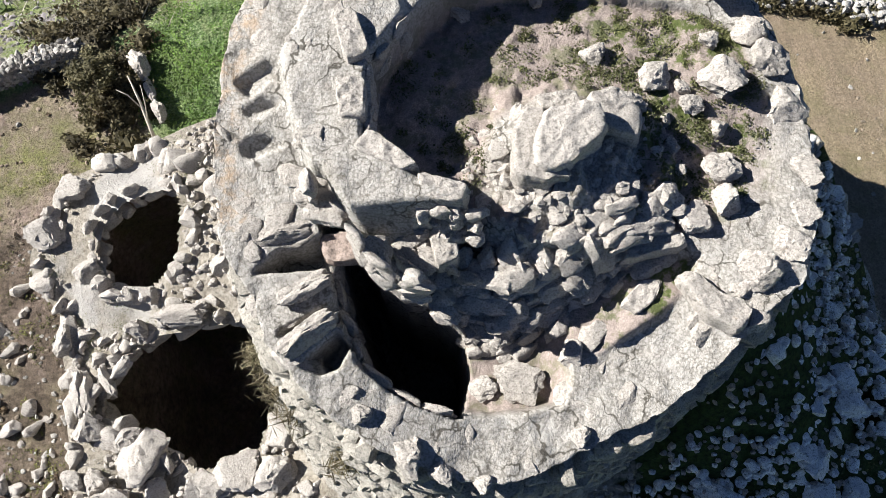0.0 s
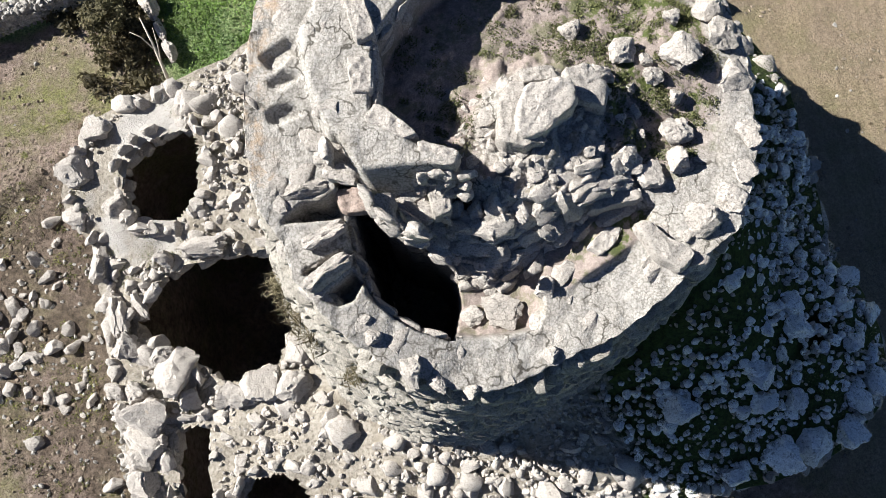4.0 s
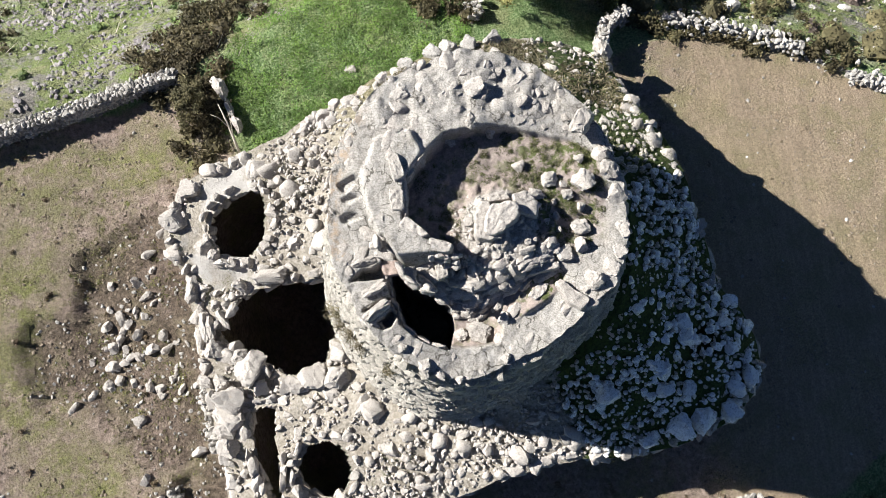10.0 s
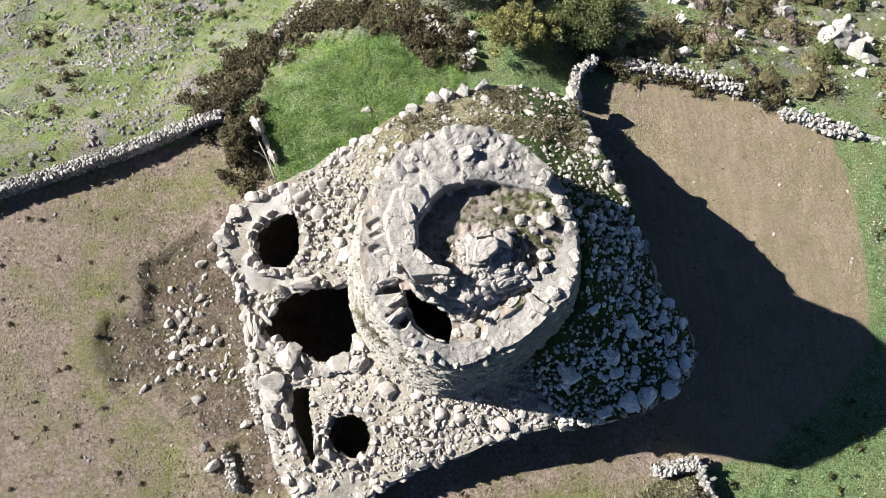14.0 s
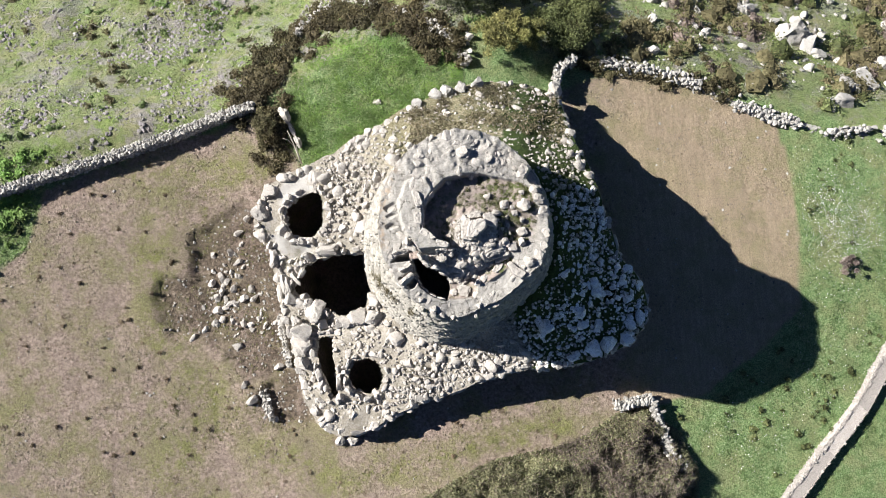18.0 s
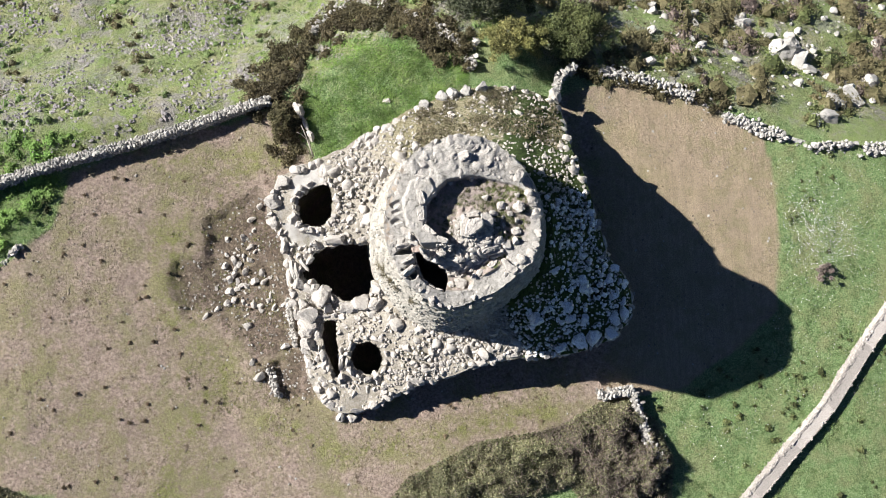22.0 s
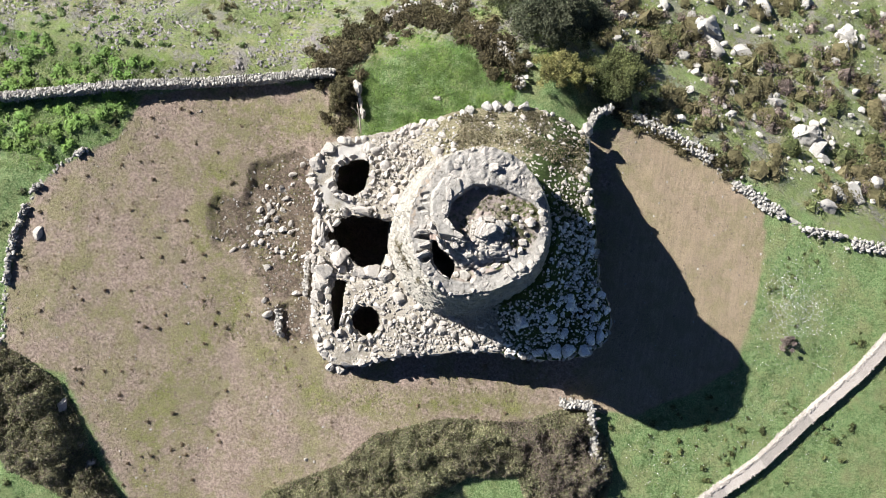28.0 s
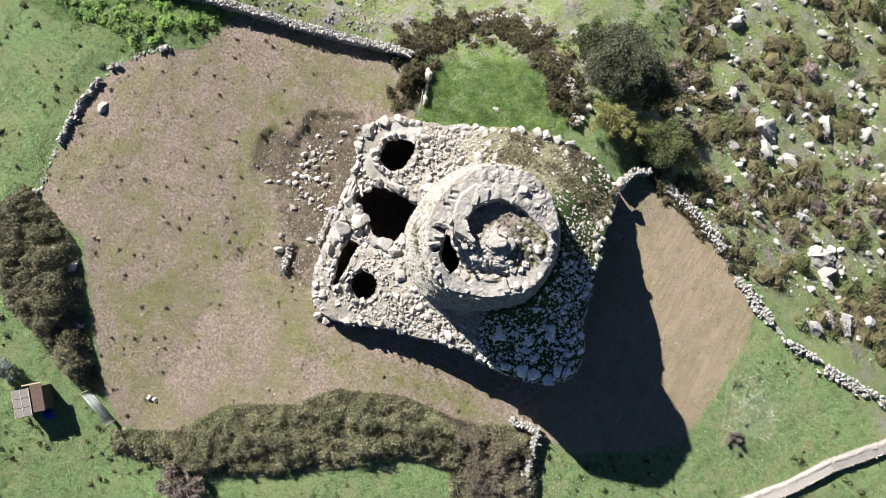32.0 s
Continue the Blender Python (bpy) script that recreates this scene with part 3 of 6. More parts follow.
def leaf_shader(name, dark, pale, rough=0.7, mottle=(0.5, 1.45)):
    m = shader(name, rough)
    dark, pale = [(r * 1.03, g * 0.98, b * 1.05) for r, g, b in (dark, pale)]
    colour = ramp(m, node(m, "NewGeometry").outputs["Random Per Island"], [(0.0, dark), (1.0, pale)])
    colour = blend(m, scale_range(m, noise_of(m, 0.9, 4), 0.35, 0.65, 0, 0.5), colour, tuple(0.55 * (a + b) / 1.4 for a, b in zip(dark, pale)))
    broad = node(m, "HueSaturation")
    wire(m, scale_range(m, noise_of(m, 0.6, 6, 0.75), 0.38, 0.62, 0.55, 1.4), broad.inputs["Value"])
    wire(m, scale_range(m, noise_of(m, 0.27, 4, 0.7), 0.4, 0.6, 0.49, 0.508), broad.inputs["Hue"])
    wire(m, colour, broad.inputs["Color"])
    clump = node(m, "HueSaturation")
    wire(m, scale_range(m, noise_of(m, 4.2, 4, 0.7), 0.36, 0.64, *mottle), clump.inputs["Value"])
    wire(m, broad.outputs[0], clump.inputs["Color"])
    paint(m, clump.outputs[0])
    thin = node(m, "BsdfTranslucent")                         # light comes through the leaves
    wire(m, clump.outputs[0], thin.inputs["Color"])
    both = node(m, "MixShader")
    both.inputs[0].default_value = 0.3
    wire(m, m.node_tree.nodes["Principled BSDF"].outputs[0], both.inputs[1])
    wire(m, thin.outputs[0], both.inputs[2])
    wire(m, both.outputs[0], m.node_tree.nodes["Material Output"].inputs["Surface"])
    return m


LEAF_DARK = leaf_shader("evergreen_leaves", (0.035, 0.05, 0.018), (0.13, 0.155, 0.06))
LEAF_GREY = leaf_shader("olive_leaves", (0.035, 0.046, 0.024), (0.17, 0.19, 0.11))
LEAF_LIME = leaf_shader("spurge_leaves", (0.11, 0.12, 0.035), (0.36, 0.36, 0.13))
LEAF_SCRUB = leaf_shader("scrub_leaves", (0.1, 0.095, 0.045), (0.2, 0.185, 0.09), mottle=(0.75, 1.2))
LEAF_LUSH = leaf_shader("lush_grass_leaves", (0.13, 0.23, 0.045), (0.21, 0.36, 0.085), mottle=(0.8, 1.15))
LEAF_STALK = leaf_shader("dry_stalks", (0.07, 0.07, 0.03), (0.27, 0.24, 0.15))
LEAF_BUSH = leaf_shader("bush_leaves", (0.045, 0.06, 0.02), (0.17, 0.2, 0.075))
LEAF_BRAMBLE = leaf_shader("bramble_leaves", (0.075, 0.086, 0.04), (0.33, 0.335, 0.18), mottle=(0.65, 1.3))
LEAF_DEAD = leaf_shader("dead_canes", (0.085, 0.07, 0.058), (0.29, 0.24, 0.195))
LEAF_GRASS = leaf_shader("grass_leaves", (0.08, 0.14, 0.04), (0.24, 0.34, 0.12), mottle=(0.7, 1.25))
LEAF_STRAW = leaf_shader("dry_grass", (0.07, 0.11, 0.03), (0.3, 0.34, 0.16))
LEAF_WEED = leaf_shader("field_weeds", (0.12, 0.095, 0.055), (0.24, 0.19, 0.12), mottle=(0.8, 1.2))
LEAF_HERB = leaf_shader("field_herbs", (0.07, 0.085, 0.02), (0.24, 0.26, 0.08))
LEAF_HEATH = leaf_shader("heath_leaves", (0.05, 0.046, 0.022), (0.14, 0.125, 0.06))
LEAF_MOSS = leaf_shader("ruin_weed_leaves", (0.055, 0.07, 0.026), (0.18, 0.195, 0.08), mottle=(0.75, 1.2))
FLOWER = leaf_shader("white_petals", (0.5, 0.52, 0.5), (0.85, 0.86, 0.84))
LEAF_SILVER = leaf_shader("silver_leaves", (0.16, 0.19, 0.17), (0.38, 0.42, 0.38))


def plain(name, colour, rough=0.6, metal=0.0, grain=0.25, size=14.0):
    m = shader(name, rough)
    m.node_tree.nodes["Principled BSDF"].inputs["Metallic"].default_value = metal
    n = noise_of(m, size, 6, 0.65)
    paint(m, ramp(m, n, [(0.3, tuple(c * (1 - grain) for c in colour)), (0.7, tuple(min(1, c * (1 + grain)) for c in colour))]))
    bump(m, [(n, 0.3, 0.01)])
    return m


BARK = plain("dry_bark", (0.16, 0.13, 0.1), 0.9, 0, 0.4, 9)
DEADWOOD = plain("bleached_wood", (0.42, 0.38, 0.32), 0.8, 0, 0.3, 9)
PLY = plain("brown_plywood", (0.1, 0.07, 0.055), 0.7, 0, 0.2, 6)
SHEET = plain("grey_roof_sheet", (0.2, 0.18, 0.17), 0.55, 0, 0.25, 8)
TIMBER = plain("pale_timber", (0.42, 0.36, 0.26), 0.75, 0, 0.2, 12)
STEEL = plain("galvanised_steel", (0.45, 0.47, 0.5), 0.45, 0.7, 0.15, 20)
TARP = plain("blue_plastic", (0.02, 0.09, 0.4), 0.4, 0, 0.2, 7)
WHITE = plain("white_board", (0.78, 0.78, 0.76), 0.5, 0, 0.05, 20)
INK = plain("grey_ink", (0.12, 0.12, 0.12), 0.6, 0, 0.1, 20)


# ---- meshes ----
def mesh_of(name, verts, faces, material, smooth=False):
    me = bpy.data.meshes.new(name)
    me.from_pydata(np.asarray(verts).tolist(), [], faces if isinstance(faces, list) else faces.tolist())
    me.materials.append(material)
    me.polygons.foreach_set("use_smooth", np.full(len(me.polygons), bool(smooth)))
    if smooth == "rock":                                      # broken edges stay crisp
        me.set_sharp_from_angle(angle=radians(42))
    return me


def part(name, data, parent, label="", kind="", m=None):
    ob = new(name, data)
    ob.parent = parent
    if m is not None:
        ob.matrix_basis = m
    return tagged(ob, label, kind=kind)


def thing(name, label, category, group="", kind="", data=None, m=None):
    ob = new(name, data)
    if m is not None:
        ob.matrix_basis = m
    return tagged(ob, label, category, group, kind)


def zone_layer(me, colours, name="zone"):
    layer = me.color_attributes.new(name, "FLOAT_COLOR", "POINT")
    layer.data.foreach_set("color", np.c_[colours, np.ones(len(colours))].astype(np.float32).ravel())


def grid_faces(nx, ny, wrap=False):
    i, j = np.meshgrid(np.arange(nx if wrap else nx - 1), np.arange(ny - 1), indexing="ij")
    k = (i + 1) % nx
    return np.stack([i * ny + j, k * ny + j, k * ny + j + 1, i * ny + j + 1], -1).reshape(-1, 4)


def rock_arrays(seed, level, boxy, cuts, ragged=1.0):
    """An angular stone of about unit half size: a ball pressed flat by chance planes."""
    bm = bmesh.new()
    bmesh.ops.create_icosphere(bm, subdivisions=level, radius=1.0)
    v = np.array([x.co[:] for x in bm.verts])
    f = np.array([[x.index for x in y.verts] for y in bm.faces])
    bm.free()
    g = np.random.default_rng(seed)
    p = boxy
    v = v / (np.abs(v) ** p).sum(1, keepdims=True) ** (1 / p)
    for _ in range(cuts):
        n = g.normal(size=3)
        n /= np.linalg.norm(n)
        over = np.maximum(v @ n - g.uniform(0.5, 0.92), 0)
        v = v - 0.95 * over[:, None] * n
    rough = np.zeros(len(v))
    for scale, amp in ((1.4, 0.15), (3.3, 0.13), (7.0, 0.11), (13.0, 0.075), (24.0, 0.04 if level > 3 else 0)):
        rough += (ragged if scale < 5 else 1.0) * amp * np.array([noise.noise(Vector(q) * scale + Vector((seed * 3.1, 0, 0))) for q in v])
    v = v * (1 + rough[:, None])
    v[:, 2] = np.maximum(v[:, 2], -0.75)
    return v * g.uniform(0.85, 1.1, 3), f


ROCKS = [rock_arrays(100 + k, 4, 3.0, 13) for k in range(10)]     # boulders
STONES = [rock_arrays(200 + k, 3, 3.2, 9) for k in range(16)]     # rubble
COBBLES = [rock_arrays(200 + k, 2, 3.2, 7) for k in range(16)]    # rubble farther off
BLOCKS = [rock_arrays(250 + k, 2, 4.6, 2) for k in range(14)]     # wall courses
SLABS = [rock_arrays(400 + k, 4, 7.0, 2) for k in range(8)]       # squared blocks
CHIPS = [rock_arrays(300 + k, 2, 3.4, 5) for k in range(14)]      # field wall stones
GRIT = [rock_arrays(350 + k, 1, 4.0, 5) for k in range(10)]       # chippings
ROUNDS = [rock_arrays(450 + k, 4, 3.3, 9, 0.75) for k in range(8)]  # worn, rounded boulders
LIBS = {"round": ROUNDS, "cobble": COBBLES, "slab": SLABS, "boulder": ROCKS, "stone": STONES, "block": BLOCKS, "chip": CHIPS, "grit": GRIT}
made = {}


def shared(kind, k, material):
    key = (kind, k, material.name)
    if key not in made:
        made[key] = mesh_of(kind, *LIBS[kind][k], material, "" if kind == "grit" else "rock")
    return made[key]


def turn_of(rot):
    return np.array(Euler(rot).to_matrix())


def joined(name, items, lib, material):
    """Many stones in one mesh. Items: place, turn, scale, which."""
    vs, fs, base = [], [], 0
    for place, rot, size, k in items:
        v, f = lib[k % len(lib)]
        vs.append((v * size) @ turn_of(rot).T + place)
        fs.append(f + base)
        base += len(v)
    return mesh_of(name, np.concatenate(vs), np.concatenate(fs), material, "" if lib is GRIT else "rock")


def pieces(name, items, kind, material, parent):
    lib = LIBS[kind]
    for place, rot, size, k in items:
        part(name, shared(kind, k % len(lib), material), parent, m=Matrix.LocRotScale(Vector(place), Euler(rot), Vector(size)))


def tumbled(x, y, z, r, flat=0.75, lean=0.35):
    """A stone lying as it fell, for joined() and pieces()."""
    s = r * rng.uniform(0.8, 1.2, 3) * (1, 1, flat)
    return (x, y, z), (rng.normal() * lean, rng.normal() * lean, rng.uniform(0, 6.28)), tuple(s), int(rng.integers(0, 999))


def strewn(name, x, y, z, r, material, flat=0.7):
    """A great many small lumps in one mesh, turned about the upright."""
    n, lib = len(x), GRIT
    which, a = rng.integers(0, len(lib), n), rng.uniform(0, 6.28, n)
    vs, fs, base = [], [], 0
    for k, (v, f) in enumerate(lib):
        m = which == k
        c, s, size = np.cos(a[m])[:, None], np.sin(a[m])[:, None], r[m][:, None]
        px, py = size * (v[:, 0] * c - v[:, 1] * s) + x[m][:, None], size * (v[:, 0] * s + v[:, 1] * c) + y[m][:, None]
        vs.append(np.stack([px, py, size * flat * v[:, 2] + z[m][:, None]], -1).reshape(-1, 3))
        fs.append((f[None] + len(v) * np.arange(m.sum())[:, None, None]).reshape(-1, 3) + base)
        base += len(v) * int(m.sum())
    return mesh_of(name, np.concatenate(vs), np.concatenate(fs), material)


def flat_rock(name, outline, z0, z1, label, group, material=None, tilt=(0, 0), seed=1):
    """A broad flat-topped stone of a given outline."""
    outline = [(a[0] + (b[0] - a[0]) * k, a[1] + (b[1] - a[1]) * k) for a, b in zip(outline, outline[1:] + outline[:1]) for k in (0.12, 0.88)]   # worn corners
    cx, cy = np.mean(outline, 0)
    ring = []
    for (ax, ay), (bx, by) in zip(outline, outline[1:] + outline[:1]):
        n = max(1, round(math.hypot(bx - ax, by - ay) / 0.035))
        ring += [(ax + (bx - ax) * k / n - cx, ay + (by - ay) * k / n - cy) for k in range(n)]
    ring = np.array(ring)
    ring = ring * (1 + 0.13 * fbm(ring[:, 0] / 0.24 + seed, ring[:, 1] / 0.24, seed, 4))[:, None]
    vs = []
    for s, h in ((1.1, 0), (1.08, 0.3), (1.06, 0.55), (1.03, 0.78), (1.0, 0.91), (0.95, 0.98), (0.88, 1.0), (0.8, 1.0), (0.7, 1.0), (0.6, 1.0), (0.48, 1.01), (0.36, 1.01), (0.24, 1.01), (0.12, 1.01)):
        q = ring * s
        rough = 0.07 * fbm(q[:, 0] / 0.2, q[:, 1] / 0.2 + 3 * h, seed + 5, 5) if h < 0.95 else 0.035 * fbm(q[:, 0] / 0.11, q[:, 1] / 0.11, seed + 6, 3)
        vs.append(np.c_[q * (1 + 0.9 * rough[:, None] * (h < 0.9)), (z1 - z0) * h + (h > 0.7) * rough + (h > 0.6) * (tilt[0] * q[:, 0] + tilt[1] * q[:, 1])])
    n = len(ring)
    v = np.concatenate(vs + [[vs[-1].mean(0)]])
    f = [[a * n + k, a * n + (k + 1) % n, (a + 1) * n + (k + 1) % n, (a + 1) * n + k] for a in range(len(vs) - 1) for k in range(n)]
    f += [[(len(vs) - 1) * n + k, (len(vs) - 1) * n + (k + 1) % n, len(v) - 1] for k in range(n)]
    return thing(name, label, "rock", group, "", mesh_of(name, v, f, material or STONE, "rock"), Matrix.Translation((cx, cy, z0)))


def boulder(name, x, y, z, r, label, group, stretch=(1, 1, 0.75), rot=None, material=None, k=None, kind="boulder"):
    k = int(rng.integers(0, 8)) if k is None else k
    rot = (rng.normal() * 0.2, rng.normal() * 0.2, rng.uniform(0, 6.28)) if rot is None else rot
    size = [r * s * rng.uniform(0.92, 1.08) for s in stretch]
    return thing(name, label, "rock", group, "", shared(kind, k, material or STONE), Matrix.LocRotScale(Vector((x, y, z)), Euler(rot), Vector(size)))


def leaves(points, size, flat=0.5, shape=0.5):
    """Four-cornered leaves at the points, turned by chance; flat: how far they lie level."""
    n = len(points)
    s = size * rng.uniform(0.6, 1.3, n)[:, None]
    a = rng.uniform(0, 2 * np.pi, n)
    nor = rng.normal(size=(n, 3))
    nor[:, 2] = np.abs(nor[:, 2]) + 2 * flat
    nor /= np.linalg.norm(nor, axis=1, keepdims=True)
    u = np.c_[np.cos(a), np.sin(a), np.zeros(n)]
    u -= nor * (u * nor).sum(1, keepdims=True)
    u /= np.linalg.norm(u, axis=1, keepdims=True) + 1e-9
    w = np.cross(nor, u)
    v = np.stack([points - u * s, points + w * s * shape, points + u * s, points - w * s * shape], 1).reshape(-1, 3)
    return v, np.arange(4 * n).reshape(-1, 4)


def scatter(poly, n):
    p = np.array(poly)
    lo, hi = p.min(0), p.max(0)
    out = np.empty((0, 2))
    while len(out) < n:
        q = rng.uniform(lo, hi, (2 * n, 2))
        out = np.r_[out, q[inside(q[:, 0], q[:, 1], poly) > 0]]
    return out[:n]


# ---- ground ----
def axis(lo, hi, pace, far):
    core = np.arange(lo, hi + pace / 2, pace)
    steps = np.cumsum(pace * 1.35 ** np.arange(1, 30))
    steps = steps[steps < far]
    return np.r_[lo - steps[::-1], core, hi + steps]


def ground():
    xs, ys = axis(-52, 48, 0.3, 900), axis(-38, 62, 0.3, 900)
    x, y = [a.ravel() for a in np.meshgrid(xs, ys, indexing="ij")]
    z = land(x, y)
    _, reach = deck(x, y)
    z = z - 8 * step(0.97, 0.9, reach)
    warp = 0.5 * fbm(x / 2.2, y / 2.2, 77) + 0.25 * fbm(x / 0.6, y / 0.6, 78)
    field = step(-0.12, 0.12, inside(x, y, FIELD) + 0.5 * warp)
    clods = fbm(x / 0.55, y / 0.55, 90, 3)
    z = z + field * 0.035 * clods
    d = y - np.interp(x, EDGE_X, EDGE_Y)
    wall_y = np.interp(x, [-60, -46, -30.4, -18, -12.4], [0, 4.5, 9.6, 13.3, 15.0])
    slope = np.where(x < -12.4, step(0.0, 0.8, y - wall_y + 0.3 * warp), step(-0.6, 0.8, d + warp))
    patch = step(-0.3, 0.3, inside(x, y, PATCH) + warp)
    green = np.maximum((1 - field) * (1 - slope), patch)
    hill = step(-0.1, 0.25, fbm(x / 4, y / 4, 55) + 0.3 * warp) * slope * np.where(x > 8, 0.4, 0.3) * (1 - field)
    straw = field * step(11, 14, x) * 0.75
    z = z + green * 0.07 * fbm(x / 0.8, y / 0.8, 91, 3)
    me = mesh_of("ground", np.c_[x, y, z], grid_faces(len(xs), len(ys)), GROUND, True)
    zone_layer(me, np.c_[field, np.maximum(green, hill * (1 - patch)), straw])
    dug = np.maximum(step(-0.4, 0.5, inside(x, y, DIG_A) + warp), step(-0.4, 0.5, inside(x, y, DIG_B) + warp))
    olive = np.zeros_like(x)
    for line, wide in ((OLIVE_A, 2.2), (OLIVE_B, 1.8), (OLIVE_C, 1.6)):
        far_ = np.full(x.shape, 1e9)
        for (ax, ay), (bx, by) in zip(line, line[1:]):
            u = np.clip(((x - ax) * (bx - ax) + (y - ay) * (by - ay)) / ((bx - ax) ** 2 + (by - ay) ** 2), 0, 1)
            far_ = np.minimum(far_, np.hypot(x - ax - u * (bx - ax), y - ay - u * (by - ay)))
        olive = np.maximum(olive, step(wide, 0.2, far_ + warp))
    zone_layer(me, np.c_[dug, olive, dug], "dug")
    thing("ground", "dry brown field and green grass sloping to a rough hillside", "ground", "", "structure", me)


ground()


# ---- bastion: a spread of rubble round the tower, with open shafts ----
bastion = thing("stone_bastion", "collapsed dry-stone bastion of pale rubble with open dark shafts", "ruin")


def shaft_depth(x, y):
    warp = 0.12 * fbm(x / 0.5, y / 0.5, 12)
    deep = np.zeros_like(x)
    for hole in HOLES:
        deep = np.maximum(deep, step(-0.06, 0.1, inside(x, y, hole) + warp))
    return deep


def bastion_fill():
    nt, nr = 600, 96
    t = np.linspace(-np.pi, np.pi, nt, endpoint=False)
    edge = np.interp(t, RIM_T, RIM_R) + 0.15 * fbm(t * 9, t * 0, 4)
    u = np.linspace(0, 1, nr)
    r = 4.2 + (edge[:, None] - 4.2) * u[None]
    x, y = TOWER[0] + r * np.cos(t)[:, None], TOWER[1] + r * np.sin(t)[:, None]
    z, _ = deck(x, y)
    z = z + 0.18 * fbm(x / 1.3, y / 1.3, 2, 2) - 0.12
    z = z - 0.7 * step(-0.1, 0.3, inside(x, y, PIT))
    deep = shaft_depth(x, y)
    foot_x, foot_y = TOWER[0] + (edge + 0.25) * np.cos(t), TOWER[1] + (edge + 0.25) * np.sin(t)
    x, y = np.c_[x, foot_x], np.c_[y, foot_y]
    z = np.c_[z, land(foot_x, foot_y) - 0.5]
    faces = grid_faces(nt, nr + 1, True)
    deep = np.c_[deep, np.zeros(nt)].ravel()
    faces = faces[deep[faces].mean(1) < 0.55]                # the shafts stand open
    me = mesh_of("fill", np.c_[x.ravel(), y.ravel(), z.ravel()], faces, FILL, False)
    x, y = x.ravel(), y.ravel()
    a, _ = polar(x, y)
    a = np.degrees(a)
    # turf cover, with shade in its colour, fullest on the tower-shaded east
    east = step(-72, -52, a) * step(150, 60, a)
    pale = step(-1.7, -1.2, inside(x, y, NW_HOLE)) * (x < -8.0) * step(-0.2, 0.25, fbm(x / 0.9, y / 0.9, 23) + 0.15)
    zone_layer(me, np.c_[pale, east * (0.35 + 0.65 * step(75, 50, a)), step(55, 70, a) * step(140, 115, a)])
    part("fill", me, bastion, "packed earth and rubble, turfed on the shaded side in a green darkened to deepen the shade", "stuff")


bastion_fill()


